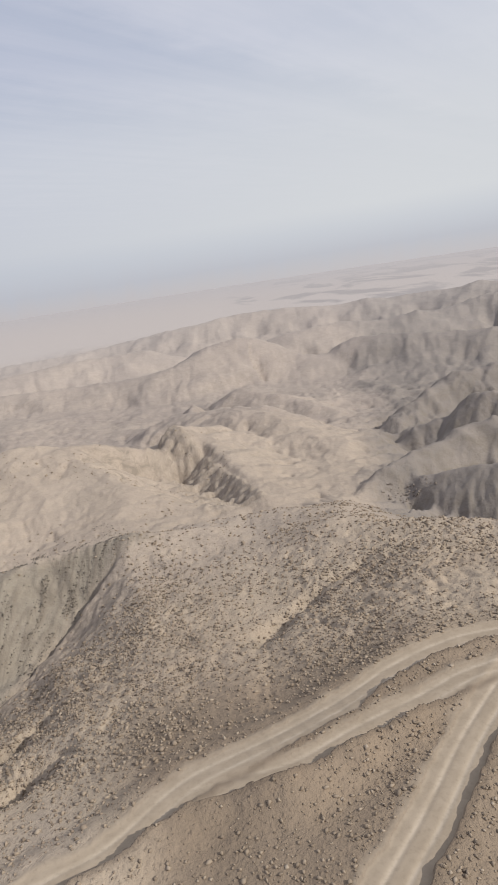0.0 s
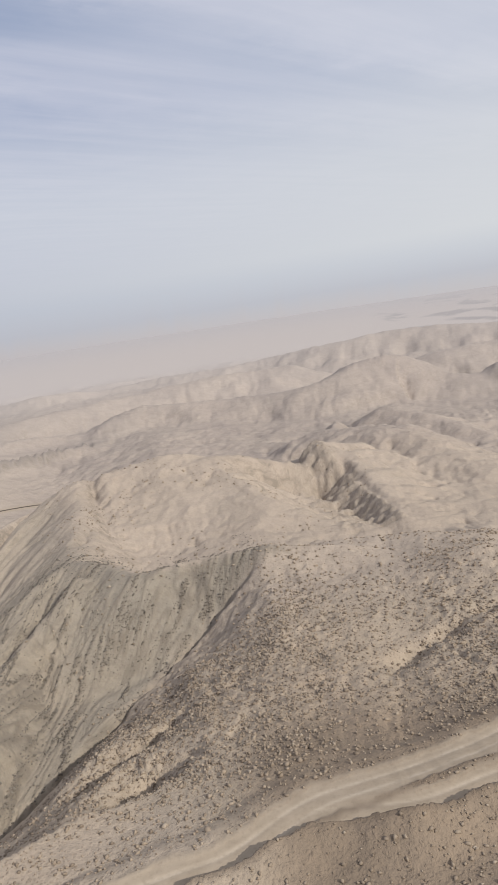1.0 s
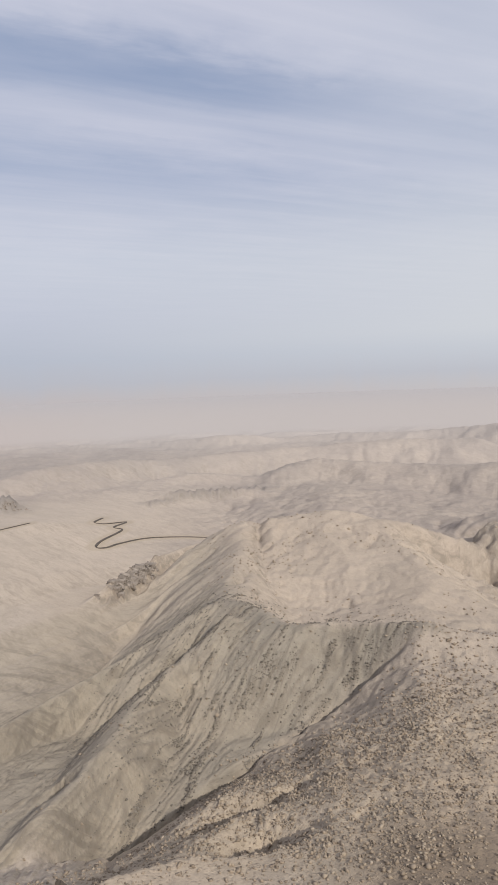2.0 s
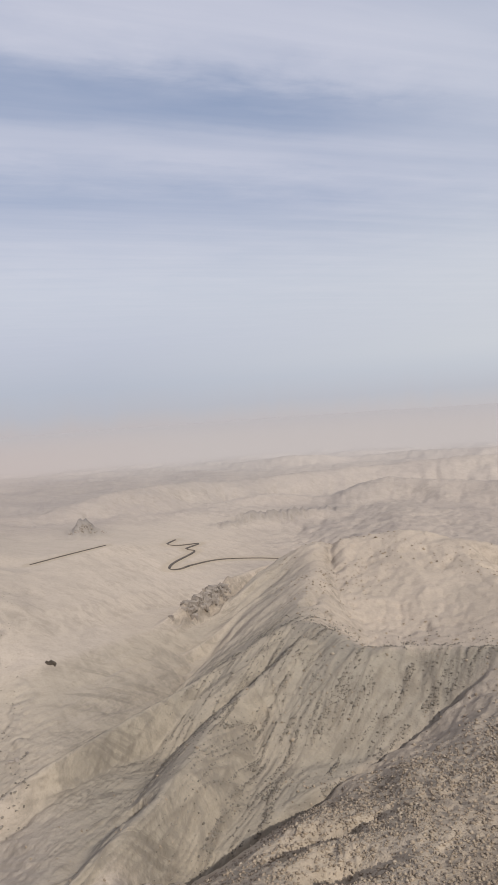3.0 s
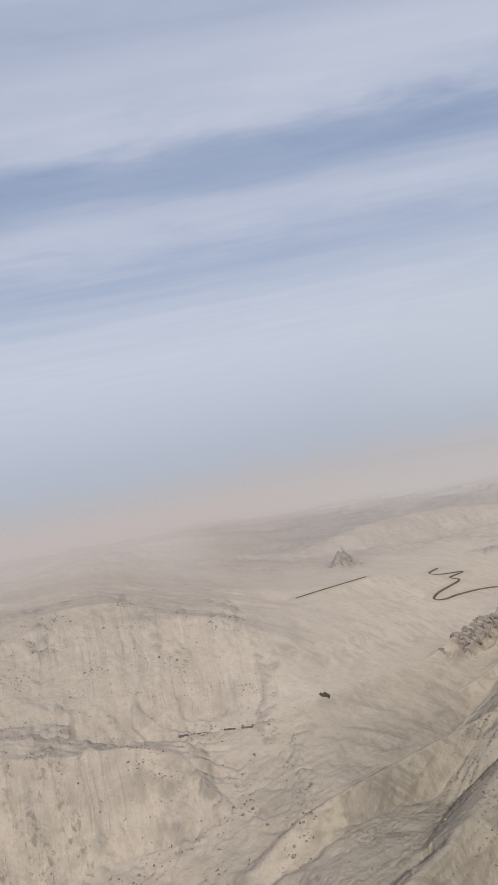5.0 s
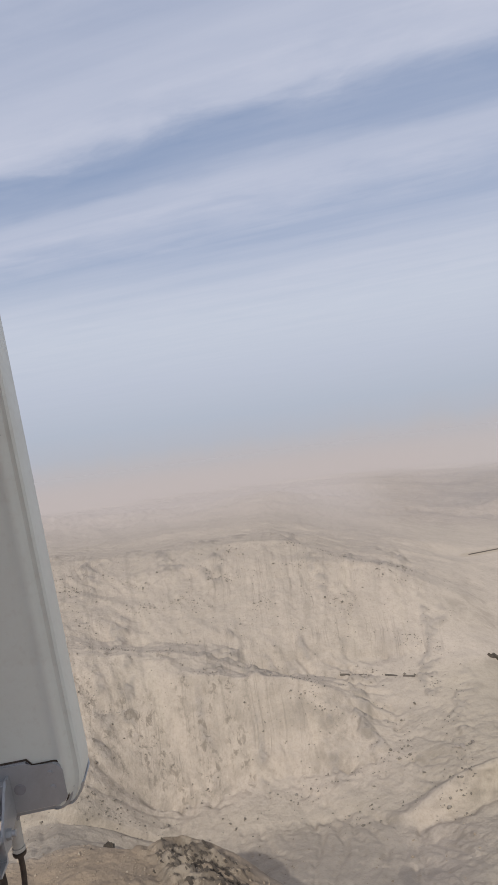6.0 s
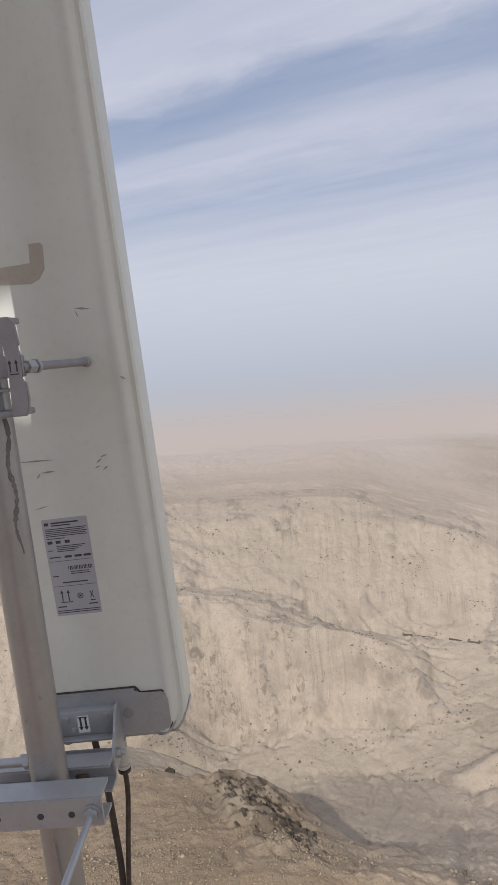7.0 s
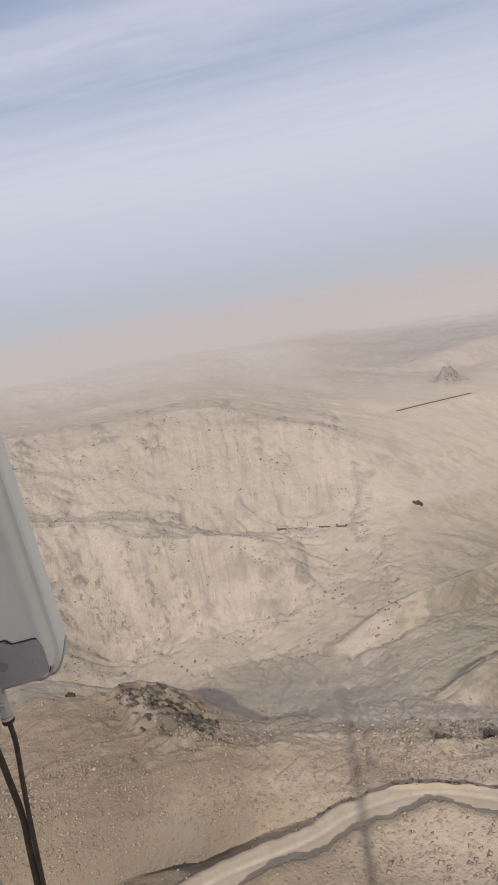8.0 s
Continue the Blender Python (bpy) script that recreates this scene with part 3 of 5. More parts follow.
def drainage(z, r, columns, seed):
    """How many cells of the grid send their run-off through each cell."""
    rows, cols = z.shape
    rng = np.random.RandomState(seed)
    top = z + r * 0.00012 * rng.randn(rows, cols)
    wide = np.radians(columns[1] - columns[0]) * r
    tall = np.gradient(r, axis=0)
    far = 1e9
    padded = np.pad(top, 1, constant_values=far)
    best, where = np.zeros(z.shape), np.arange(rows * cols).reshape(z.shape)
    for di in (-1, 0, 1):
        for dj in (-1, 0, 1):
            if di or dj:
                fall = (top - padded[1 + di:rows + 1 + di, 1 + dj:cols + 1 + dj]) / np.sqrt((di * tall) ** 2 + (dj * wide) ** 2)
                m = fall > best
                best[m] = fall[m]
                where[m] = (np.arange(rows * cols).reshape(z.shape) + di * cols + dj)[m]
    flow = [1.0] * (rows * cols)
    to = where.ravel().tolist()
    for k in np.argsort(-top, axis=None).tolist():
        if to[k] != k:
            flow[to[k]] += flow[k]
    return np.array(flow).reshape(z.shape)


def eroded(z, r, columns, strength):
    """The land worn by run-off: branching rills and gullies between sharp spurs, in proportion to the distance."""
    steep = np.hypot(np.gradient(z, axis=0) / np.gradient(r, axis=0), np.gradient(z, axis=1) / (np.radians(columns[1] - columns[0]) * r))
    bite = strength * r * smooth(0.06, 0.5, blurred(steep, 3)) * (1 - 0.35 * smooth(420, 800, r))
    for turn in range(2):
        flow = np.log(drainage(blurred(z, 5 - 3 * turn), r, columns, 700 + turn))
        rill, gully, valley = smooth(1.5, 4.0, flow), smooth(3.6, 6.0, flow), smooth(5.4, 8.0, flow)
        worn = 0.0034 * blurred(rill, 1) + 0.0085 * blurred(gully, 3) + 0.017 * blurred(valley, 9)
        z = z - bite * worn
    return z


def build_ground(mat):
    rr, cc = ground_rows(), ground_columns()
    az, r = np.meshgrid(cc, rr)
    x, y, z, marks = land(az, r)
    z, cover = relief(x, y, z, np.where(az > 180, az - 360, az), r, marks)
    nr, nc = r.shape
    k = drawn_in(az, r)
    co = np.stack((x * k, y * k, EYE_Z + (z - EYE_Z) * k), -1).reshape(-1, 3)
    co = np.concatenate((co, [[0, 0, float(z[0].mean())]]))
    i = np.arange(nr * nc).reshape(nr, nc)
    a, b = i[:-1], i[1:]
    an, bn = np.roll(a, -1, 1), np.roll(b, -1, 1)
    quads = np.stack((a, an, bn, b), -1).reshape(-1, 4)[:, ::-1]
    tris = np.stack((i[0], np.full(nc, nr * nc), np.roll(i[0], -1)), -1)[:, ::-1]
    me = bpy.data.meshes.new("ground")
    me.vertices.add(len(co))
    me.vertices.foreach_set("co", co.astype(np.float32).ravel())
    loops = np.concatenate((quads.ravel(), tris.ravel()))
    me.loops.add(len(loops))
    me.loops.foreach_set("vertex_index", loops.astype(np.int32))
    starts = np.concatenate((np.arange(len(quads)) * 4, len(quads) * 4 + np.arange(len(tris)) * 3))
    me.polygons.add(len(starts))
    me.polygons.foreach_set("loop_start", starts.astype(np.int32))
    me.update(calc_edges=True)
    me.polygons.foreach_set("use_smooth", np.ones(len(starts), dtype=bool))
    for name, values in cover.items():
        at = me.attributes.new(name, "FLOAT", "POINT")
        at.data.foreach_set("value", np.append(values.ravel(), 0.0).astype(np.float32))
    me.materials.append(mat)
    me.validate()
    return tagged(new("ground", me), "dry sandy desert hills with stony slopes, gullies and dirt tracks", "ground", kind="structure"), (rr, cc, z)

# ---- materials ----
def material(name, rough=0.9, metal=0.0):
    mat = bpy.data.materials.new(name)
    mat.use_nodes = True
    gr = Graph(mat.node_tree)
    bsdf = mat.node_tree.nodes["Principled BSDF"]
    bsdf.inputs["Roughness"].default_value, bsdf.inputs["Metallic"].default_value = rough, metal
    bsdf.inputs["Specular IOR Level"].default_value = 0.5 if metal or rough < 0.6 else 0.15
    return mat, gr, bsdf


def ground_material():
    mat, gr, bsdf = material("desert_ground", 0.95)
    pos = gr.node("ShaderNodeNewGeometry").outputs["Position"]

    def cover(name):
        return gr.node("ShaderNodeAttribute", attribute_name=name).outputs["Fac"]
    grain = gr.noise(pos, 2.2, 6, 0.65)
    patch = gr.noise(pos, 0.045, 5, 0.6, 0.4)
    wide = gr.noise(pos, 0.009, 5, 0.6, 0.6)
    col = gr.mix(gr.ramp(patch, [(0.35, 0), (0.68, 1)]), (0.455, 0.372, 0.283), (0.40, 0.326, 0.246))
    col = gr.mix(gr.math("MULTIPLY", gr.ramp(wide, [(0.45, 0), (0.7, 1)]), 0.6), col, (0.40, 0.30, 0.215))
    sand = gr.mix(gr.ramp(wide, [(0.3, 0), (0.7, 1)]), (0.468, 0.39, 0.322), (0.405, 0.343, 0.284))
    sand = gr.mix(gr.math("MULTIPLY", gr.ramp(patch, [(0.5, 0), (0.7, 1)]), 0.25), sand, (0.32, 0.28, 0.225))
    # far hills tinted greyer and pinker, haze put into their sand colour
    sand = gr.mix(gr.math("MULTIPLY", cover("hills"), 0.6), sand, gr.mix(gr.ramp(wide, [(0.38, 0), (0.62, 1)]), (0.43, 0.365, 0.315), (0.355, 0.30, 0.27)))
    sand = gr.mix(gr.math("MULTIPLY", cover("dune"), 0.7), sand, gr.mix(gr.ramp(wide, [(0.35, 0), (0.65, 1)]), (0.54, 0.455, 0.375), (0.48, 0.405, 0.333)))
    col = gr.mix(cover("sand"), col, sand)
    col = gr.mix(gr.math("MULTIPLY", cover("loam"), 0.95), col, gr.mix(gr.ramp(patch, [(0.4, 0), (0.62, 1)]), (0.285, 0.216, 0.152), (0.20, 0.152, 0.108)))
    # shade of the slope turned from the sun goes into this darker shale
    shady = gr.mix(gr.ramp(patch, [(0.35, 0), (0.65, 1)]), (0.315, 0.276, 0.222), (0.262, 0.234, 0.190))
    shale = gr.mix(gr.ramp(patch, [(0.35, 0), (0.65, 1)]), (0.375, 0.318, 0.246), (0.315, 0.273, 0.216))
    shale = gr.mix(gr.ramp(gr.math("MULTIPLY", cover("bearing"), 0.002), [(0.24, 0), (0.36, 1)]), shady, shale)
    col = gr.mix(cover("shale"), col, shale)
    sep = gr.node("ShaderNodeSeparateXYZ")
    gr.link(pos, sep.inputs[0])
    bed = gr.node("ShaderNodeCombineXYZ")
    gr.link(gr.math("MULTIPLY_ADD", sep.outputs["Y"], -0.17, gr.math("MULTIPLY", sep.outputs["X"], 0.97)), bed.inputs[0])
    gr.link(gr.math("MULTIPLY", sep.outputs["Y"], 0.12), bed.inputs[1])
    seam = gr.noise(bed.outputs[0], 0.45, 6, 0.62, 0.5)
    col = gr.mix(gr.math("MULTIPLY", cover("shale"), gr.math("MULTIPLY", gr.ramp(seam, [(0.54, 0), (0.62, 1)]), gr.ramp(patch, [(0.40, 0.15), (0.58, 0.85)]))), col, (0.20, 0.17, 0.135))
    # dark rib rock; the shadows the ribs cast share this tone
    col = gr.mix(gr.math("MULTIPLY", cover("rib"), 0.9), col, (0.19, 0.16, 0.127))
    grey = gr.mix(gr.ramp(patch, [(0.35, 0), (0.65, 1)]), (0.27, 0.24, 0.215), (0.195, 0.178, 0.165))
    col = gr.mix(gr.math("MULTIPLY", cover("grey_rock"), 0.85), col, grey)
    crag = gr.mix(gr.ramp(gr.noise(pos, 0.5, 6, 0.7), [(0.43, 0), (0.51, 1)]), (0.275, 0.226, 0.172), (0.11, 0.088, 0.068))
    col = gr.mix(gr.math("MULTIPLY", cover("crag"), 0.92), col, crag)
    # run-off streaks down the valley walls
    sp = gr.node("ShaderNodeSeparateXYZ")
    gr.link(pos, sp.inputs[0])
    run = gr.node("ShaderNodeCombineXYZ")
    gr.link(gr.math("MULTIPLY", sp.outputs["Z"], 0.10), run.inputs[1])
    wav = gr.noise(pos, 0.05, 4, 0.6)
    gr.link(gr.math("MULTIPLY_ADD", wav, 7.0, cover("bearing")), run.inputs[0])
    streak = gr.noise(run.outputs[0], 0.22, 7, 0.62, 0.8)
    col = gr.mix(gr.math("MULTIPLY", cover("walls"), gr.math("MULTIPLY", gr.ramp(streak, [(0.50, 0), (0.66, 1)]), 0.34)), col, (0.28, 0.245, 0.20))
    col = gr.mix(gr.math("MULTIPLY", cover("walls"), gr.math("MULTIPLY", gr.ramp(streak, [(0.33, 1), (0.47, 0)]), 0.3)), col, (0.45, 0.385, 0.305))
    # cracked rock of the lower cliff
    crack = gr.ramp(gr.noise(gr.scaled(pos, 1.0, 1.0, 0.45), 0.8, 8, 0.72, 0.5), [(0.52, 0), (0.60, 1)])
    col = gr.mix(gr.math("MULTIPLY", gr.math("MULTIPLY", cover("cracked"), crack), 0.75), col, (0.175, 0.145, 0.115))
    joint = gr.ramp(gr.noise(run.outputs[0], 0.75, 8, 0.7, 0.6), [(0.53, 0), (0.62, 1)])
    col = gr.mix(gr.math("MULTIPLY", gr.math("MULTIPLY", cover("walls"), joint), gr.ramp(wav, [(0.42, 0.06), (0.60, 0.5)])), col, (0.205, 0.175, 0.145))
    # bare rock where the ground is steep, and dark rubble over all of it
    nrm = gr.node("ShaderNodeSeparateXYZ")
    gr.link(gr.node("ShaderNodeNewGeometry").outputs["Normal"], nrm.inputs[0])
    steep = gr.ramp(nrm.outputs["Z"], [(0.70, 1), (0.94, 0)])
    rocky = gr.ramp(gr.noise(pos, 0.16, 9, 0.72, 0.6), [(0.44, 0), (0.60, 1)])
    rubble = gr.ramp(gr.noise(pos, 0.75, 7, 0.75, 0.3), [(0.50, 0), (0.66, 1)])
    near_land = gr.math("SUBTRACT", 1.0, cover("plain"), clamp=True)
    free = gr.math("MULTIPLY", near_land, gr.math("SUBTRACT", 1.0, cover("track"), clamp=True))
    bare = gr.math("MULTIPLY", gr.math("MULTIPLY", gr.math("MULTIPLY_ADD", steep, 0.6, 0.10), gr.math("MULTIPLY_ADD", cover("walls"), -0.5, 1.0)), rocky)
    col = gr.mix(gr.math("MULTIPLY", bare, free), col, (0.215, 0.185, 0.15))
    col = gr.mix(gr.math("MULTIPLY", gr.math("MULTIPLY", rubble, 0.20), free), col, (0.20, 0.162, 0.122))
    ledge = gr.ramp(gr.noise(pos, 0.09, 9, 0.72, 0.8), [(0.47, 0), (0.57, 1)])
    col = gr.mix(gr.math("MULTIPLY", gr.math("MULTIPLY", ledge, cover("sand")), gr.math("MULTIPLY_ADD", cover("plain"), -0.3, gr.math("MULTIPLY_ADD", cover("hills"), 0.16, 0.12))), col, (0.25, 0.215, 0.185))
    # pale far plain, distance haze put into its colour, with darker bars of gravel
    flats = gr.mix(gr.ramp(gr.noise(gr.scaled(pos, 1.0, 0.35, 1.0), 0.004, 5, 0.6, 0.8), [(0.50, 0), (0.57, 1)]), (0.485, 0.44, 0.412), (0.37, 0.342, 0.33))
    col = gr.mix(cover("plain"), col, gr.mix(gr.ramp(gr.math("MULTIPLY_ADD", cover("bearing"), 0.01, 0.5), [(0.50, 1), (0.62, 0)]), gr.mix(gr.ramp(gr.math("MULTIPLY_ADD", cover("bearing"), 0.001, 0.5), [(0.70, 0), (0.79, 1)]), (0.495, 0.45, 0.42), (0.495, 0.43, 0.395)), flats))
    # the furthest ground is greyed to match the haze of the sky
    col = gr.mix(gr.math("MULTIPLY", cover("far_haze"), 0.9), col, (0.452, 0.428, 0.424))
    track = gr.mix(gr.ramp(gr.noise(pos, 0.5, 5, 0.6), [(0.35, 0), (0.65, 1)]), (0.40, 0.33, 0.25), (0.34, 0.278, 0.207))
    col = gr.mix(gr.math("MULTIPLY", cover("track"), 0.9), col, track)
    col = gr.mix(gr.math("MULTIPLY", cover("worn"), gr.ramp(gr.noise(pos, 0.3, 4, 0.6), [(0.35, 0.2), (0.6, 0.8)])), col, (0.52, 0.44, 0.345))
    # the banks' shadow is painted as a dark band beside the track
    col = gr.mix(gr.math("MULTIPLY", cover("bank_shade"), 0.6), col, (0.17, 0.13, 0.095))
    # pebbles and grit
    vor = gr.node("ShaderNodeTexVoronoi", inputs={"Scale": 2.1})
    wobble = gr.node("ShaderNodeVectorMath", operation="MULTIPLY_ADD", inputs={1: (0.5, 0.7, 0.3)})
    stir = gr.node("ShaderNodeTexNoise", inputs={"Scale": 1.6, "Detail": 3.0})
    gr.link(pos, stir.inputs["Vector"])
    gr.link(stir.outputs["Color"], wobble.inputs[0])
    gr.link(pos, wobble.inputs[2])
    gr.link(wobble.outputs[0], vor.inputs["Vector"])
    pebble = gr.math("MULTIPLY", gr.ramp(vor.outputs["Distance"], [(0.16, 1), (0.36, 0)]), gr.math("MULTIPLY", cover("gravel"), gr.math("SUBTRACT", 1.0, cover("track"))))
    col = gr.mix(gr.math("MULTIPLY", pebble, 0.34), col, (0.22, 0.17, 0.125))
    col = gr.mix(gr.math("MULTIPLY", gr.ramp(grain, [(0.3, 1), (0.5, 0)]), 0.24), col, (0.18, 0.145, 0.105))
    # broken rock face of the tilted slab
    slabby = gr.ramp(gr.noise(gr.scaled(pos, 1.0, 0.5, 0.35), 0.45, 7, 0.7, 0.6), [(0.36, 0), (0.60, 1)])
    col = gr.mix(gr.math("MULTIPLY", cover("slab"), 0.9), col, gr.mix(slabby, (0.42, 0.352, 0.283), (0.29, 0.242, 0.194)))
    col = gr.mix(1.0, col, (1.02, 1.0, 0.97), "MULTIPLY")
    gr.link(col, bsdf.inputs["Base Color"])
    bump = gr.node("ShaderNodeBump", inputs={"Strength": 0.6, "Distance": 0.16})
    gr.link(gr.math("ADD", grain, gr.math("MULTIPLY", pebble, 0.5)), bump.inputs["Height"])
    gr.link(gr.math("MULTIPLY_ADD", cover("track"), -0.5, 0.6), bump.inputs["Strength"])
    bump2 = gr.node("ShaderNodeBump", inputs={"Strength": 0.4, "Distance": 1.6})
    gr.link(gr.noise(pos, 0.12, 8, 0.68), bump2.inputs["Height"])
    gr.link(gr.math("MULTIPLY", gr.math("MULTIPLY_ADD", cover("track"), -0.7, 0.75), gr.math("MULTIPLY_ADD", gr.math("MAXIMUM", cover("plain"), gr.math("MULTIPLY", cover("dune"), 0.75)), -0.9, 1.0)), bump2.inputs["Strength"])
    gr.link(bump.outputs[0], bump2.inputs["Normal"])
    bump3 = gr.node("ShaderNodeBump", inputs={"Distance": 7.0})
    gr.link(gr.noise(pos, 0.035, 10, 0.68, 0.8), bump3.inputs["Height"])
    gr.link(gr.math("MULTIPLY", cover("relief"), 0.25), bump3.inputs["Strength"])
    gr.link(bump2.outputs[0], bump3.inputs["Normal"])
    gr.link(bump3.outputs[0], bsdf.inputs["Normal"])
    return mat

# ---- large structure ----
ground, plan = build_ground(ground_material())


def ribbon(line, half, lift, thick):
    """A road laid along a line: a flat bed with a thickness."""
    bm = bmesh.new()
    rows = []
    line, scale = pulled_in(line)
    half = half * float(scale.mean())
    for k, p in enumerate(line):
        d = line[min(k + 1, len(line) - 1)] - line[max(k - 1, 0)]
        n = np.array((-d[1], d[0], 0)) / np.hypot(d[0], d[1])
        a, b = p + n * half, p - n * half
        rows.append([bm.verts.new((q[0], q[1], q[2] + h)) for q, h in ((a, lift - thick), (a, lift), (b, lift), (b, lift - thick))])
    for a, b in zip(rows[:-1], rows[1:]):
        for k in range(3):
            bm.faces.new((a[k], a[k + 1], b[k + 1], b[k]))
    bm.faces.new(rows[0])
    bm.faces.new(rows[-1][::-1])
    return bm


def road(line, half, label, lift=0.12):
    mat, gr, bsdf = material("asphalt", 0.85)
    pos = gr.node("ShaderNodeNewGeometry").outputs["Position"]
    gr.link(gr.mix(gr.ramp(gr.noise(pos, 0.15, 5, 0.6), [(0.4, 0), (0.7, 1)]), (0.10, 0.085, 0.072), (0.17, 0.14, 0.115)), bsdf.inputs["Base Color"])
    bm = ribbon(line, half, lift, lift + 1.0)
    bmesh.ops.recalc_face_normals(bm, faces=bm.faces)
    me = bpy.data.meshes.new("road")
    bm.to_mesh(me)
    bm.free()
    me.materials.append(mat)
    return tagged(new("road", me), label, "road", kind="structure")


road(HAIRPIN, 0.85, "winding dark asphalt road with hairpin bends in the valley")
road(FAR_ROAD, 0.5, "distant dark asphalt road on the sandy plain")


# ---- things ----
def part(name, bm, mat, parent=None, label="", flat=False):
    """Links a bmesh as one mesh object, under a thing or a part."""
    me = bpy.data.meshes.new(name)
    bmesh.ops.recalc_face_normals(bm, faces=bm.faces)
    bm.to_mesh(me)
    bm.free()
    me.materials.append(mat)
    if not flat:
        me.polygons.foreach_set("use_smooth", [True] * len(me.polygons))
        me.set_sharp_from_angle(angle=radians(35))
    ob = new(name, me)
    ob.parent = parent
    if label:
        tagged(ob, label)
    return ob


def thing(name, m, label, category, group=""):
    ob = new(name)
    ob.empty_display_size = 0.1
    ob.matrix_world = m
    return tagged(ob, label, category, group)


def block(lo, hi, bevel=0.003, steps=2):
    bm = bmesh.new()
    c = [(a + b) / 2 for a, b in zip(lo, hi)]
    bmesh.ops.create_cube(bm, size=1.0, matrix=Matrix.Translation(c) @ Matrix.Diagonal((*[b - a for a, b in zip(lo, hi)], 1)))
    if bevel:
        bmesh.ops.bevel(bm, geom=bm.edges[:], offset=bevel, segments=steps, affect="EDGES", profile=0.5)
    return bm


def rod(a, b, r0, r1=None, sides=14, bevel=0.0):
    bm = bmesh.new()
    a, b = Vector(a), Vector(b)
    m = Matrix.Translation((a + b) / 2) @ (b - a).to_track_quat("Z", "Y").to_matrix().to_4x4()
    bmesh.ops.create_cone(bm, cap_ends=True, segments=sides, radius1=r0, radius2=r0 if r1 is None else r1, depth=(b - a).length, matrix=m)
    if bevel:
        rims = [e for e in bm.edges if any(len(f.verts) > 4 for f in e.link_faces)]
        bmesh.ops.bevel(bm, geom=rims, offset=bevel, segments=2, affect="EDGES")
    return bm


def merged(*parts):
    """Several bmeshes as one."""
    out = bmesh.new()
    for p in parts:
        me = bpy.data.meshes.new("merge")
        p.to_mesh(me)
        p.free()
        out.from_mesh(me)
        bpy.data.meshes.remove(me)
    return out


def plate(outline, w0, w1, bevel=0.0015):
    """A flat outline (u, v) given thickness from w0 to w1."""
    bm = bmesh.new()
    lower = [bm.verts.new((u, v, w0)) for u, v in outline]
    upper = [bm.verts.new((u, v, w1)) for u, v in outline]
    bm.faces.new(lower[::-1])
    bm.faces.new(upper)
    n = len(outline)
    for k in range(n):
        bm.faces.new((lower[k], lower[(k + 1) % n], upper[(k + 1) % n], upper[k]))
    if bevel:
        rim = [e for e in bm.edges if all(v in upper for v in e.verts)]
        bmesh.ops.bevel(bm, geom=rim, offset=bevel, segments=2, affect="EDGES")
    return bm


def rounded(u0, v0, u1, v1, r, steps=5):
    out = []
    for cu, cv, a0 in ((u1 - r, v0 + r, -90), (u1 - r, v1 - r, 0), (u0 + r, v1 - r, 90), (u0 + r, v0 + r, 180)):
        for k in range(steps + 1):
            a = radians(a0 + 90 * k / steps)
            out.append((cu + r * math.cos(a), cv + r * math.sin(a)))
    return out


def tube(points, radius, sides=10):
    """A bent cable along a smooth line."""
    pts = [Vector(p) for p in eased(np.array(points, dtype=float), 8)]
    bm = bmesh.new()
    rings = []
    side = Vector((1, 0, 0.2)).normalized()
    for k, p in enumerate(pts):
        way = (pts[min(k + 1, len(pts) - 1)] - pts[max(k - 1, 0)]).normalized()
        u = (side - way * side.dot(way)).normalized()
        v = way.cross(u)
        rings.append([bm.verts.new(p + radius * (math.cos(2 * math.pi * s / sides) * u + math.sin(2 * math.pi * s / sides) * v)) for s in range(sides)])
    for a, b in zip(rings[:-1], rings[1:]):
        for s in range(sides):
            bm.faces.new((a[s], a[(s + 1) % sides], b[(s + 1) % sides], b[s]))
    bm.faces.new(rings[0][::-1])
    bm.faces.new(rings[-1])
    return bm


# surfaces of the mast and antennas
def plain_paint(name, colour, rough, metal=0.0, dirt=(0.3, 0.27, 0.22), dirty=0.25, scale=9.0, bump=0.0):
    mat, gr, bsdf = material(name, rough, metal)
    pos = gr.node("ShaderNodeTexCoord").outputs["Object"]
    blot = gr.noise(pos, scale, 6, 0.65, 0.4)
    speck = gr.noise(pos, scale * 14, 3, 0.6)
    col = gr.mix(gr.math("MULTIPLY", gr.ramp(blot, [(0.42, 0), (0.75, 1)]), dirty), colour, dirt)
    col = gr.mix(gr.math("MULTIPLY", gr.ramp(speck, [(0.55, 0), (0.8, 1)]), dirty * 0.8), col, dirt)
    gr.link(col, bsdf.inputs["Base Color"])
    gr.link(gr.math("MULTIPLY_ADD", blot, 0.25, rough - 0.12, clamp=True), bsdf.inputs["Roughness"])
    bp = gr.node("ShaderNodeBump", inputs={"Strength": 0.15, "Distance": 0.001 + bump})
    gr.link(speck, bp.inputs["Height"])
    gr.link(bp.outputs[0], bsdf.inputs["Normal"])
    return mat


RADOME = plain_paint("weathered_white_fibreglass", (0.655, 0.67, 0.625), 0.38, dirt=(0.47, 0.42, 0.36), dirty=0.3, scale=5)
GALV = plain_paint("galvanised_steel", (0.42, 0.43, 0.45), 0.48, 0.5, dirt=(0.28, 0.27, 0.27), dirty=0.4, scale=22)
GALV_DARK = plain_paint("dull_zinc_casting", (0.30, 0.295, 0.315), 0.6, 0.25, dirt=(0.2, 0.19, 0.19), dirty=0.4, scale=30)
POLE = plain_paint("galvanised_tube", (0.39, 0.385, 0.38), 0.36, 0.6, dirt=(0.27, 0.25, 0.24), dirty=0.45, scale=12)
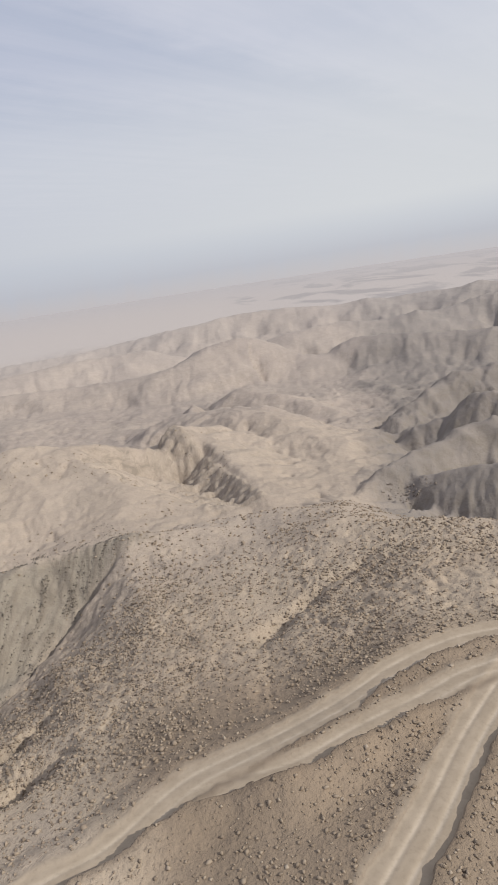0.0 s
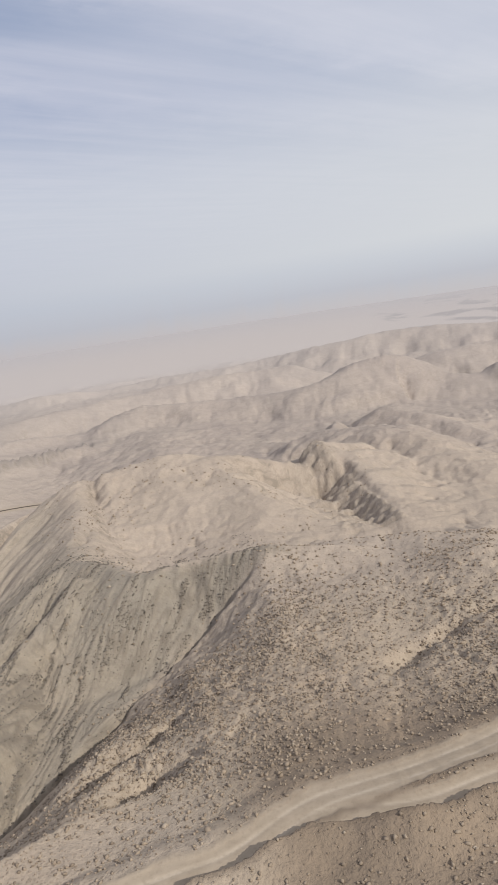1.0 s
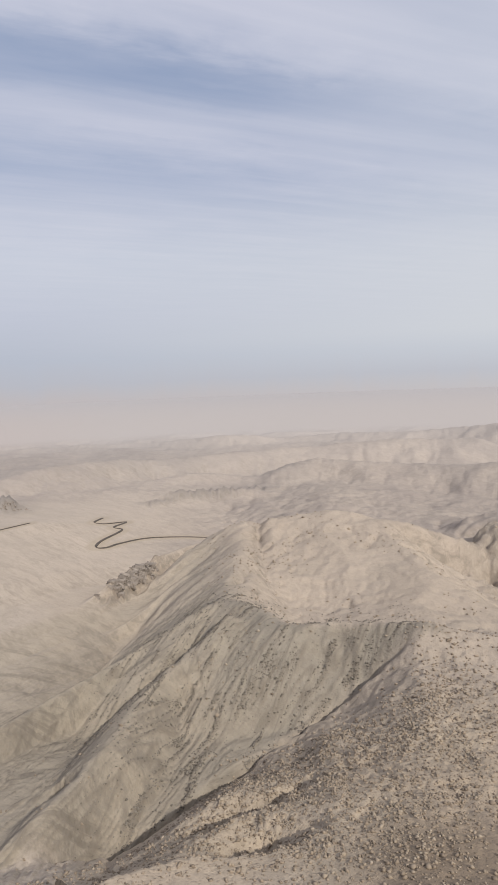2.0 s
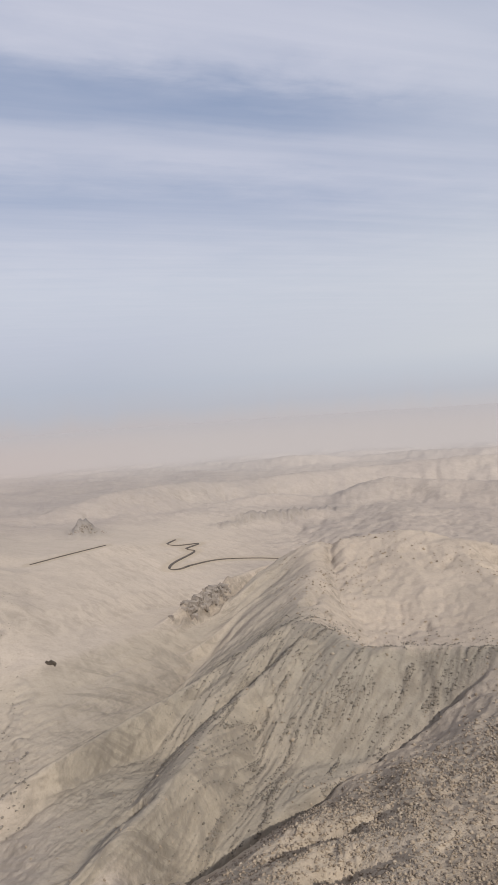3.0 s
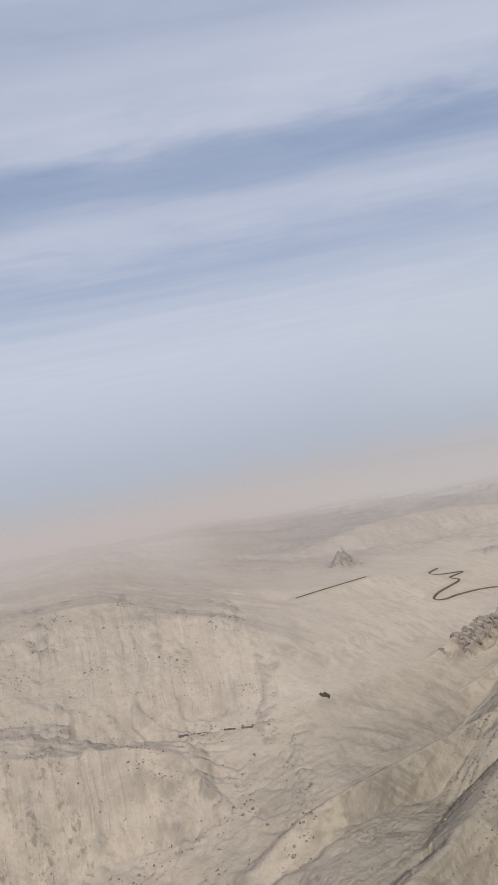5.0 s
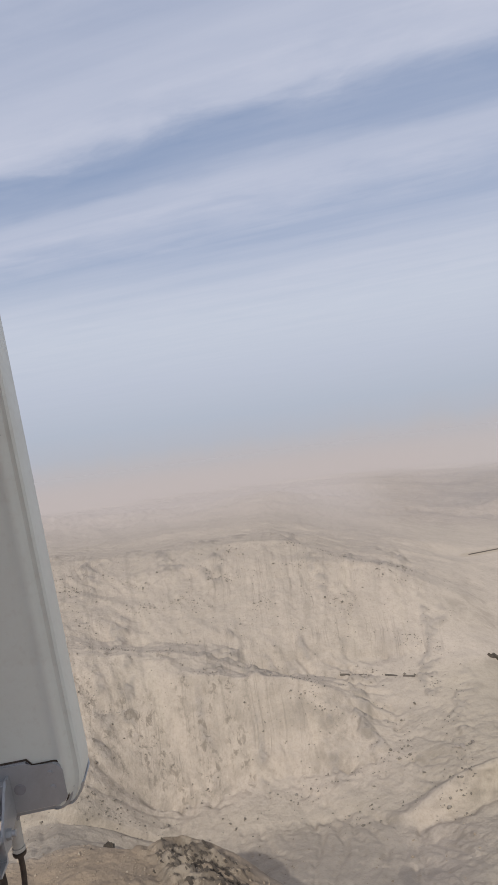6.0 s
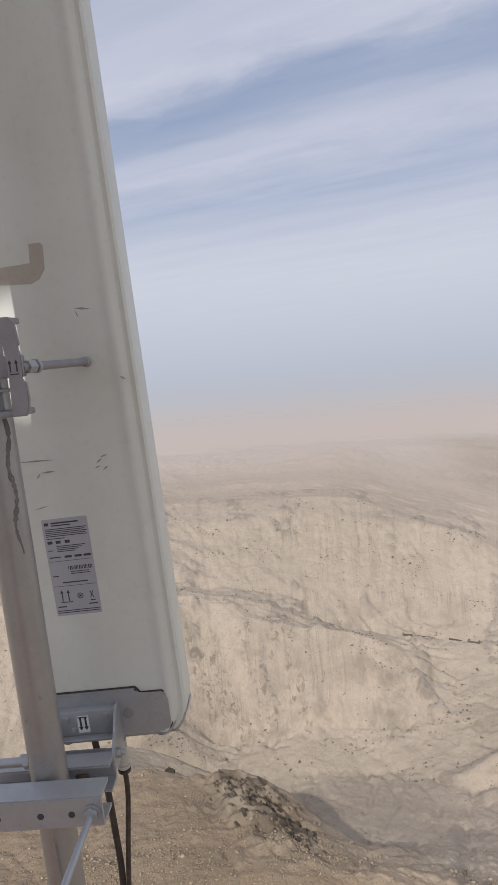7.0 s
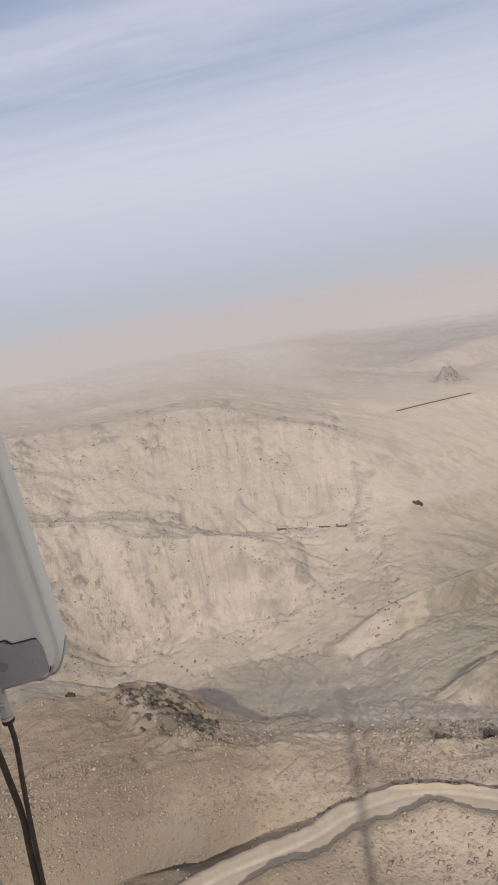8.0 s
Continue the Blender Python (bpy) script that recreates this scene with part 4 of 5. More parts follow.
RUBBER = plain_paint("black_cable_rubber", (0.06, 0.048, 0.04), 0.6, dirt=(0.16, 0.12, 0.09), dirty=0.5, scale=40)
COLLAR = plain_paint("grey_weatherproof_sleeve", (0.52, 0.50, 0.46), 0.7, dirt=(0.3, 0.27, 0.22), dirty=0.4, scale=40)
PAPER = plain_paint("silver_grey_sticker", (0.40, 0.40, 0.44), 0.5, dirt=(0.3, 0.3, 0.3), dirty=0.15, scale=30)
INK = plain_paint("dark_print", (0.07, 0.07, 0.08), 0.6, dirty=0.0)
WHITE = plain_paint("white_sticker", (0.75, 0.75, 0.76), 0.6, dirty=0.1)
BROWN_MARK = plain_paint("brown_mark_paint", (0.46, 0.41, 0.36), 0.7, dirt=(0.38, 0.33, 0.28), dirty=0.6, scale=60)
SCUFF = plain_paint("grey_scuff", (0.30, 0.30, 0.28), 0.7, dirty=0.5, scale=60)
DRIP = plain_paint("dried_dark_drip", (0.15, 0.145, 0.14), 0.7, dirty=0.5, scale=70)
RED = plain_paint("red_mast_paint", (0.50, 0.07, 0.05), 0.5, dirt=(0.35, 0.2, 0.15), dirty=0.3, scale=6)
BOX_PAINT = plain_paint("light_grey_enamel", (0.6, 0.61, 0.62), 0.45, dirty=0.2)

HALF = 0.1365           # half the width of the panel antenna
PANEL_TOP = 1.62


def antenna_section(s=1.0, back=0.0):
    """Cross-section of the radome: flat back with a rib along each side, bulged front."""
    right = [(0.088, 0), (0.098, 0.0006), (0.1035, 0.0042), (0.1085, 0.0054), (0.1135, 0.0040), (0.118, 0.0002), (0.1225, -0.0042), (0.1265, -0.0044), (0.1300, -0.0028), (0.1340, -0.0062),
             (0.1360, -0.016), (HALF, -0.060), (0.128, -0.088), (0.10, -0.110), (0.055, -0.122), (0, -0.126)]
    ring = [(u * s, back + w * (0.6 + 0.4 * s)) for u, w in right]
    return ring + [(-u, w) for u, w in reversed(ring[:-1])]


def sector_antenna(m, label, group="", top=PANEL_TOP):
    """A panel antenna seen from behind. Local axes: x across, y up, z out of the back."""
    ant = thing("sector_antenna", m, label, "antenna", group)
    bm = bmesh.new()
    rings = []
    stations = [(-0.074, 0.83), (-0.068, 0.88), (-0.056, 0.935), (-0.042, 0.975), (-0.026, 0.995), (-0.010, 1.0)] + [(-0.010 + (top - 0.01) * k / 24, 1.0) for k in range(1, 25)] + [(top, 0.985)]
    for v, s in stations:
        bow = 0.0006 * math.sin(v * 4.1) + 0.0005 * math.sin(v * 11.0)
        rings.append([bm.verts.new((u, v, w + bow)) for u, w in antenna_section(s)])
    n = len(rings[0])
    for a, b in zip(rings[:-1], rings[1:]):
        for k in range(n):
            bm.faces.new((a[k], a[(k + 1) % n], b[(k + 1) % n], b[k]))
    bm.faces.new(rings[0][::-1])
    bm.faces.new(rings[-1])
    part("radome", bm, RADOME, ant)
    # the end cap: a thin grey lip round the foot
    bm = bmesh.new()
    rings = [[bm.verts.new((u, v, w)) for u, w in antenna_section(s, -0.0035)] for v, s in ((-0.081, 0.78), (-0.0805, 0.83), (-0.0765, 0.865), (-0.066, 0.925), (-0.048, 0.985), (-0.0475, 0.965), (-0.064, 0.905))]
    for a, b in zip(rings[:-1], rings[1:]):
        for k in range(n):
            bm.faces.new((a[k], a[(k + 1) % n], b[(k + 1) % n], b[k]))
    bm.faces.new(rings[0][::-1])
    bm.faces.new(rings[-1])
    part("end_cap", bm, GALV, ant, "dull grey end cap")
    # steel plate at the foot, with a step along its upper edge
    steps = rounded(-0.118, -0.069, 0.106, 0.004, 0.014)
    steps = [q for q in steps if q[1] < -0.03 or q[0] > 0] + [(0.058, 0.004), (0.050, 0.0145), (-0.110, 0.0155), (-0.118, 0.010)]
    steps = sorted(steps, key=lambda q: math.atan2(q[1] + 0.03, q[0]))
    # dark seam round the plate, drawn as a wider thin sheet
    part("plate_seam", plate([(u * 1.022, (v + 0.03) * 1.06 - 0.03) for u, v in steps], 0.0006, 0.0022, 0.0005), RUBBER, ant, "thin dark seam round the foot plate")
    steel = part("mounting_plate", plate(steps, 0.001, 0.0065, 0.0022), GALV, ant, "galvanised plate screwed to the antenna foot")
    for v in (-0.012, -0.038):
        part("stud", rod((0.086, v, 0.004), (0.086, v, 0.0085), 0.006, 0.005, 12, 0.001), GALV, steel)
    part("plug", rod((0.033, -0.030, 0.004), (0.033, -0.030, 0.008), 0.0105, 0.0095, 16, 0.001), GALV_DARK, steel)
    return ant


def hinge(ant):
    """The tilting bracket between the antenna's foot and the pole clamp."""
    web = part("hinge_bracket", merged(block((-0.108, -0.052, 0.020), (0.020, -0.008, 0.0245), 0.0015),
                                       block((-0.108, -0.0565, 0.0245), (0.020, -0.052, 0.040), 0.001),
                                       block((-0.104, -0.012, 0.0055), (0.020, -0.008, 0.0215), 0.001)), GALV, ant, "pressed steel hinge bracket")
    for u in (0.018, -0.106):
        arm = plate([(0.000, 0.004), (0.016, 0.004), (0.030, -0.006), (0.046, -0.026), (0.066, -0.044), (0.076, -0.058), (0.076, -0.082), (0.050, -0.086), (0.030, -0.074), (0.0, -0.066)], -0.002, 0.002, 0.001)
        arm.transform(Matrix(((0, 0, 1, u), (0, 1, 0, -0.006), (1, 0, 0, 0.006), (0, 0, 0, 1))))
        part("hinge_arm", arm, GALV, ant)
        part("bolt", merged(rod((u - 0.006, -0.066, 0.062), (u + 0.010, -0.066, 0.062), 0.0085, None, 6), rod((u - 0.004, -0.066, 0.062), (u + 0.016, -0.066, 0.062), 0.005)), GALV, ant)
    for u, v, r in ((-0.072, -0.020, 0.0065), (-0.001, -0.018, 0.0065), (-0.060, -0.040, 0.0050)):
        part("screw", rod((u, v, 0.024), (u, v, 0.030), r, r * 0.8, 10, 0.001), GALV, web)
    note = part("arrow_sticker", plate(rounded(-0.052, -0.047, -0.032, -0.016, 0.001), 0.0245, 0.0250, 0), WHITE, web, "white sticker with two black arrows")
    for u in (-0.0465, -0.0375):
        part("arrow", merged(block((u - 0.0018, -0.036, 0.02505), (u + 0.0018, -0.019, 0.02530), 0),
                             plate([(u - 0.004, -0.036), (u, -0.043), (u + 0.004, -0.036)], 0.02505, 0.02530, 0)), INK, note)
    part("arrow_bar", block((-0.0505, -0.0195, 0.02505), (-0.0335, -0.0175, 0.02530), 0), INK, note)
    return web


def type_label(ant):
    """The silver type plate on the back: rows of small print as plain bars, and marks."""
    u0, v0, u1, v1 = -0.0625, 0.1595, 0.0155, 0.332
    lab = part("type_label", plate(rounded(u0, v0, u1, v1, 0.002), 0.0005, 0.0011, 0), PAPER, ant, "silver-grey type label with small dark print")
    w, h = u1 - u0, v1 - v0
    w0, w1 = 0.0011, 0.00125

    def bar(a, b, c, d, name="print_line"):
        part(name, block((u0 + a * w, v1 - d * h, w0), (u0 + c * w, v1 - b * h, w1), 0), INK, lab)
    bar(0.05, 0.035, 0.14, 0.065, "mark")
    bar(0.20, 0.035, 0.80, 0.050)
    bar(0.20, 0.062, 0.62, 0.074)
    for k in range(5):
        bar(0.05, 0.098 + 0.018 * k, 0.96 - (0.04 if k % 2 else 0), 0.106 + 0.018 * k)
    bar(0.05, 0.195, 0.45, 0.203)
    for a in (0.06, 0.24, 0.44):
        bar(a, 0.222, a + 0.11, 0.252, "mark")
    for k in range(4):
        bar(0.24, 0.275 + 0.018 * k, 0.88 - 0.08 * k, 0.283 + 0.018 * k)
    bar(0.05, 0.315, 0.16, 0.323)
    bar(0.05, 0.385, 0.30, 0.396)
    for a in (0.38, 0.60, 0.80):
        bar(a, 0.380, a + 0.16, 0.402)
    bar(0.03, 0.430, 0.97, 0.434)
    for k in range(16):
        bar(0.42 + 0.034 * k, 0.490, 0.42 + 0.034 * k + (0.022 if k % 3 else 0.012), 0.530, "code_bar")
    bar(0.46, 0.545, 0.86, 0.553)
    bar(0.46, 0.565, 0.88, 0.573)
    bar(0.05, 0.580, 0.18, 0.590)
    bar(0.24, 0.650, 0.80, 0.662)
    bar(0.03, 0.690, 0.97, 0.694)
    for a in (0.17, 0.31):
        bar(a, 0.745, a + 0.022, 0.850, "arrow")
        part("arrow", plate([(u0 + (a - 0.03) * w, v1 - 0.765 * h), (u0 + (a + 0.05) * w, v1 - 0.765 * h), (u0 + (a + 0.011) * w, v1 - 0.735 * h)], w0, w1, 0), INK, lab)
    bar(0.12, 0.856, 0.40, 0.864)
    ring = bmesh.new()
    cu, cv = u0 + 0.58 * w, v1 - 0.805 * h
    for k in range(20):
        a0, a1 = 2 * math.pi * k / 20, 2 * math.pi * (k + 1) / 20
        ring.faces.new([ring.verts.new((cu + q * math.cos(a), cv + q * math.sin(a), w1)) for q, a in ((0.0052, a0), (0.0052, a1), (0.0038, a1), (0.0038, a0))])
    part("mark", ring, INK, lab)
    bar(0.555, 0.795, 0.605, 0.815, "mark")
    for s in (1, -1):
        part("mark", plate([(u0 + 0.79 * w, v1 - (0.80 + 0.035 * s) * h), (u0 + 0.81 * w, v1 - (0.80 + 0.035 * s) * h), (u0 + 0.88 * w, v1 - (0.80 - 0.035 * s) * h), (u0 + 0.86 * w, v1 - (0.80 - 0.035 * s) * h)], w0, w1, 0), INK, lab)
    bar(0.79, 0.855, 0.90, 0.866, "mark")
    bar(0.05, 0.900, 0.24, 0.912)
    bar(0.74, 0.890, 0.94, 0.902)
    for k in range(2):
        bar(0.03, 0.944 + 0.02 * k, 0.97, 0.952 + 0.02 * k)
    return lab


def scuffs(ant):
    """A brown mark and scratches on the back of the antenna."""
    part("brown_patch", plate([(-0.080, 0.722), (-0.010, 0.716), (0.004, 0.722), (0.015, 0.736), (0.018, 0.772), (0.014, 0.777), (-0.004, 0.777), (-0.007, 0.748), (-0.080, 0.746)], 0.0008, 0.0011, 0), BROWN_MARK, ant, "brown L-shaped mark")
    marks = [((0.050, 0.671), (0.077, 0.667), 0.0018), ((0.052, 0.668), (0.056, 0.655), 0.0010), ((-0.085, 0.434), (-0.021, 0.432), 0.0013), ((-0.049, 0.412), (-0.023, 0.413), 0.0016), ((-0.049, 0.412), (-0.057, 0.402), 0.0014),
             ((0.046, 0.418), (0.058, 0.426), 0.0014), ((0.042, 0.410), (0.054, 0.414), 0.0012), ((0.054, 0.428), (0.068, 0.431), 0.0012), ((0.056, 0.406), (0.066, 0.412), 0.0014),
             ((0.108, 0.556), (0.118, 0.550), 0.0012), ((-0.070, 0.350), (-0.045, 0.356), 0.0007)]
    for (ua, va), (ub, vb), wd in marks:
        d = Vector((ub - ua, vb - va)).normalized()
        n = Vector((-d.y, d.x)) * wd
        lift = 0.0008 if abs(ua) < 0.095 else 0.0056
        part("scratch", plate([(ua, va), ((ua + ub) / 2 - n.x, (va + vb) / 2 - n.y), (ub, vb), ((ua + ub) / 2 + n.x, (va + vb) / 2 + n.y)], lift, lift + 0.0003, 0), SCUFF, ant)


# the antenna by the platform, tilted forward on its pole
ANTENNA = pose(-1.1496, -0.0576, 44.4925, 95.365, -2.238, 76.113)
antenna = sector_antenna(ANTENNA, "white weathered panel antenna, grey label, strapped to a steel pole")
hinge(antenna)
type_label(antenna)
scuffs(antenna)
for u, w in ((0.0045, -0.016), (-0.055, -0.045), (-0.095, -0.03)):
    part("connector", merged(rod((u, -0.078, w), (u, -0.098, w), 0.0095, None, 14, 0.001), rod((u, -0.086, w), (u, -0.092, w), 0.0115, None, 6)), GALV_DARK, antenna)

# the pole and its clamps
POLE_POSE = ANTENNA @ pose(-0.066, -0.063, 0.139, -0.5, 0, -1.29)
pole = thing("mounting_pole", POLE_POSE, "galvanised steel antenna pole, stained and dusty", "pole")
part("pole_tube", rod((0, -0.75, 0), (0, 1.75, 0), 0.0280, None, 28, 0.002), POLE, pole)
part("weld_seam", block((0.0035, -0.60, 0.0295), (0.0055, -0.075, 0.0306), 0.0003), GALV_DARK, pole)
bm = bmesh.new()
drip = random.Random(5)
edge = []
for k in range(46):
    v = 0.585 - 0.0044 * k
    mid = radians(56 + 7 * math.sin(k * 0.31) - 0.25 * k)
    half = radians(drip.uniform(3.5, 9.5) * (1.0 if k < 34 else 0.5))
    edge.append([bm.verts.new((0.0283 * math.sin(mid + q * half), v, 0.0283 * math.cos(mid + q * half))) for q in (-1, 1)])
for a, b in zip(edge[:-1], edge[1:]):
    bm.faces.new((a[0], b[0], b[1], a[1]))
part("stain_streak", bm, DRIP, pole, "dark dried drip down the pole")
for v, u in ((0.165, 0.016), (0.13, -0.012), (0.05, 0.010)):
    part("rust_spot", rod((u, v, 0.0255), (u, v, 0.0276), 0.0022, 0.0018, 10), SCUFF, pole)

clamp = thing("pole_clamp", POLE_POSE @ pose(0.016, 0.042, 0), "galvanised two-jaw clamp bolted round the pole", "clamp")


def jaw(w_in, w_out, name, end):
    t = 0.005
    s = 1 if w_out > 0 else -1
    out = [(w_in, -0.008), (w_out, -0.008), (w_out, -0.056), (w_in, -0.056), (w_in, -0.056 + t), (w_out - s * t, -0.056 + t), (w_out - s * t, -0.008 - t), (w_in, -0.008 - t)]
    bars = plate(out, -0.135, end, 0.0)
    bars.transform(Matrix(((0, 0, 1, 0), (0, 1, 0, 0), (1, 0, 0, 0), (0, 0, 0, 1))))
    bmesh.ops.bevel(bars, geom=[e for e in bars.edges if abs(e.verts[0].co.x - e.verts[1].co.x) > 0.1], offset=0.002, segments=2, affect="EDGES")
    bars.transform(Matrix.Translation((0, -0.026 if w_out < 0 else 0.0, 0)))
    return part(name, bars, GALV, clamp)


front_jaw = jaw(0.031, 0.076, "front_jaw", 0.086)
jaw(-0.031, -0.070, "back_jaw", 0.068)
# flat black discs painted on for the dark inside the bolt holes
for u in (-0.070, -0.006, 0.040):
    part("hole_disc", rod((u, -0.034, 0.0755), (u, -0.034, 0.0765), 0.0050, None, 14), INK, front_jaw)
for u, reach in ((0.070, 0.215), (-0.105, 0.092)):
    part("clamp_bolt", merged(rod((u, -0.032, 0.045), (u, -0.032, reach), 0.0050, None, 12, 0.001), rod((u, -0.032, 0.0765), (u, -0.032, 0.080), 0.0125, None, 18, 0.0008),
                              rod((u, -0.032, 0.080), (u, -0.032, 0.089), 0.0105, None, 6, 0.001)), GALV, clamp)
part("hinge_block", merged(block((-0.10, -0.078, -0.090), (0.062, -0.040, -0.0715), 0.004), block((-0.10, -0.046, -0.090), (0.050, -0.040, -0.050), 0.002)), GALV, clamp)
part("cross_bolt", merged(rod((-0.15, -0.004, -0.012), (-0.052, -0.004, -0.012), 0.0075, None, 14, 0.001), rod((-0.058, -0.004, -0.012), (-0.048, -0.004, -0.012), 0.0115, None, 6, 0.001)), GALV, clamp)
# a dark block stands in for the shade in a small slot
part("slot_block", block((0.012, -0.060, -0.034), (0.034, -0.046, -0.028), 0.002), RUBBER, clamp)

upper = thing("upper_clamp", POLE_POSE @ pose(0.041, 0.653, -0.004), "dark grey cast clamp with a long bolt", "clamp")


def notched(side):
    """The stamped side of the upper clamp, with bites along its edge."""
    out = [(0.010, -0.0640), (0.029, -0.0640), (0.0337, -0.0560), (0.0358, -0.042), (0.0350, -0.020), (0.0305, -0.016), (0.0300, -0.012), (0.0328, -0.008), (0.0332, 0.014),
           (0.0300, 0.026), (0.0300, 0.029), (0.0326, 0.032), (0.0312, 0.046), (0.0300, 0.060), (0.022, 0.0686), (0.004, 0.0686), (0.004, 0.056), (0.0095, 0.046), (0.0095, 0.034), (0.0128, 0.024), (0.0132, -0.010), (0.0120, -0.030)]
    return plate(out, side, side + 0.006, 0.0012)


frame_part = part("clamp_frame", merged(notched(0.052), block((-0.055, -0.062, 0.010), (-0.016, 0.066, 0.046), 0.003), block((-0.02, 0.060, 0.012), (0.022, 0.0686, 0.054), 0.002),
                                        block((-0.02, -0.064, 0.012), (0.026, -0.056, 0.054), 0.002), block((-0.02, -0.012, 0.020), (0.024, 0.018, 0.044), 0.002),
                                        block((-0.02, -0.030, 0.010), (0.020, -0.026, 0.052), 0.001)), GALV_DARK, upper)
for u in (0.0168, 0.0258):
    part("arrow", merged(block((u - 0.0009, -0.004, 0.0580), (u + 0.0009, 0.010, 0.0584), 0), plate([(u - 0.0026, 0.007), (u + 0.0026, 0.007), (u, 0.012)], 0.0580, 0.0584, 0)), INK, frame_part)
part("arrow_bar", block((0.0150, -0.0078, 0.0580), (0.0276, -0.0064, 0.0584), 0), INK, frame_part)
BOLT_A, BOLT_B = Vector((0.026, 0.001, 0.046)), Vector((0.0694, -0.0012, -0.1263))


def on_bolt(t):
    return BOLT_A.lerp(BOLT_B, t)


long_bolt = part("long_bolt", rod(on_bolt(0), on_bolt(0.98), 0.0064, None, 14, 0.001), GALV_DARK, upper)
part("nut", rod(on_bolt(0.06), on_bolt(0.17), 0.0100, None, 6, 0.0012), GALV, long_bolt)
part("washer", rod(on_bolt(0.18), on_bolt(0.22), 0.0100, None, 18, 0.0008), GALV, long_bolt)
part("bolt_cap", rod(on_bolt(0.94), on_bolt(1.0), 0.0078, 0.0085, 14, 0.001), GALV, long_bolt)

# feeder cables
LOC = ANTENNA


def world_of(u, v, w):
    return tuple(LOC @ Vector((u, v, w)))


cable = thing("feeder_cable", pose(0, 0, 0), "black feeder cable with a pale weatherproof sleeve", "cable")
part("sleeve", merged(rod(world_of(0.0045, -0.080, -0.016), world_of(0.0045, -0.140, -0.012), 0.0100, 0.0098, 16, 0.001), rod(world_of(0.0045, -0.138, -0.012), world_of(0.0045, -0.148, -0.011), 0.0112, 0.0105, 16, 0.002)), COLLAR, cable)
part("seal", rod(world_of(0.0045, -0.147, -0.011), world_of(0.0045, -0.154, -0.011), 0.0117, 0.0108, 16, 0.001), RUBBER, cable, "black rubber seal under the sleeve")
part("cable_run", tube([world_of(0.0045, -0.146, -0.012), world_of(0.003, -0.20, -0.010), world_of(-0.010, -0.30, -0.002), world_of(-0.023, -0.42, 0.010), world_of(-0.048, -0.70, 0.045), world_of(-0.073, -1.10, 0.11)], 0.0048), RUBBER, cable)
cable_b = thing("feeder_cable", pose(0, 0, 0), "thick black feeder cable hanging below the antenna", "cable")
part("cable_run", tube([world_of(-0.055, -0.085, -0.045), world_of(-0.050, -0.14, -0.042), world_of(-0.040, -0.20, -0.030), world_of(-0.033, -0.28, -0.014), world_of(-0.030, -0.36, -0.002), world_of(-0.038, -0.45, 0.010), world_of(-0.058, -0.72, 0.048), world_of(-0.083, -1.10, 0.115)], 0.0062), RUBBER, cable_b)

# ---- the lattice mast that carries the platform ----
MAST_X, MAST_Y, MAST_TOP = 0.98, -0.51, 47.3
mast = thing("lattice_mast", pose(MAST_X, MAST_Y, 4.9), "slender red steel lattice mast on the hilltop", "mast")
SIDE = 0.46
corners = [(SIDE * math.cos(radians(a)), SIDE * math.sin(radians(a))) for a in (-27.5, 92.5, 212.5)]
TALL = MAST_TOP - 4.9
for cx, cy in corners:
    part("leg", rod((cx, cy, 0), (cx, cy, TALL), 0.035, None, 10), RED, mast)
bays = 40
for f in range(3):
    (ax, ay), (bx, by) = corners[f], corners[(f + 1) % 3]
    step = TALL / bays
    for kind, ends in (("brace", ((ax, ay, 0), (bx, by, step))), ("rung", ((ax, ay, 0), (bx, by, 0)))):
        first = None
        for k in range(bays):
            if first is None:
                first = part(kind, rod(*ends, 0.013, None, 6), RED, mast)
            else:
                ob = first.copy()
                scene.collection.objects.link(ob)
                ob.location = (0, 0, k * step)
# solid core added inside the lattice so the mast's shadow falls dense
part("shadow_core", block((-0.21, -0.2, 0.2), (0.21, 0.2, TALL - 0.1), 0.02), GALV, mast)
part("foundation", block((-0.8, -0.8, -0.9), (0.8, 0.8, 0.12), 0.03), BOX_PAINT, mast, "concrete footing")

arm = thing("support_arm", pose(0, 0, 0), "red steel support arm between mast and antenna pole", "bracket")
foot = Vector(POLE_POSE @ Vector((0, -0.34, 0)))
head = Vector(POLE_POSE @ Vector((0, 1.25, 0)))
part("lower_tube", rod(foot, (foot.x + 0.35, -0.75, foot.z), 0.030, None, 14), RED, arm)
part("lower_tube", rod((foot.x + 0.35, -0.75, foot.z), (MAST_X - 0.3, MAST_Y - 0.25, foot.z), 0.030, None, 14), RED, arm)
part("upper_tube", rod(head, (head.x + 0.35, -0.85, head.z), 0.030, None, 14), RED, arm)
part("upper_tube", rod((head.x + 0.35, -0.85, head.z), (MAST_X - 0.3, MAST_Y - 0.25, head.z), 0.030, None, 14), RED, arm)

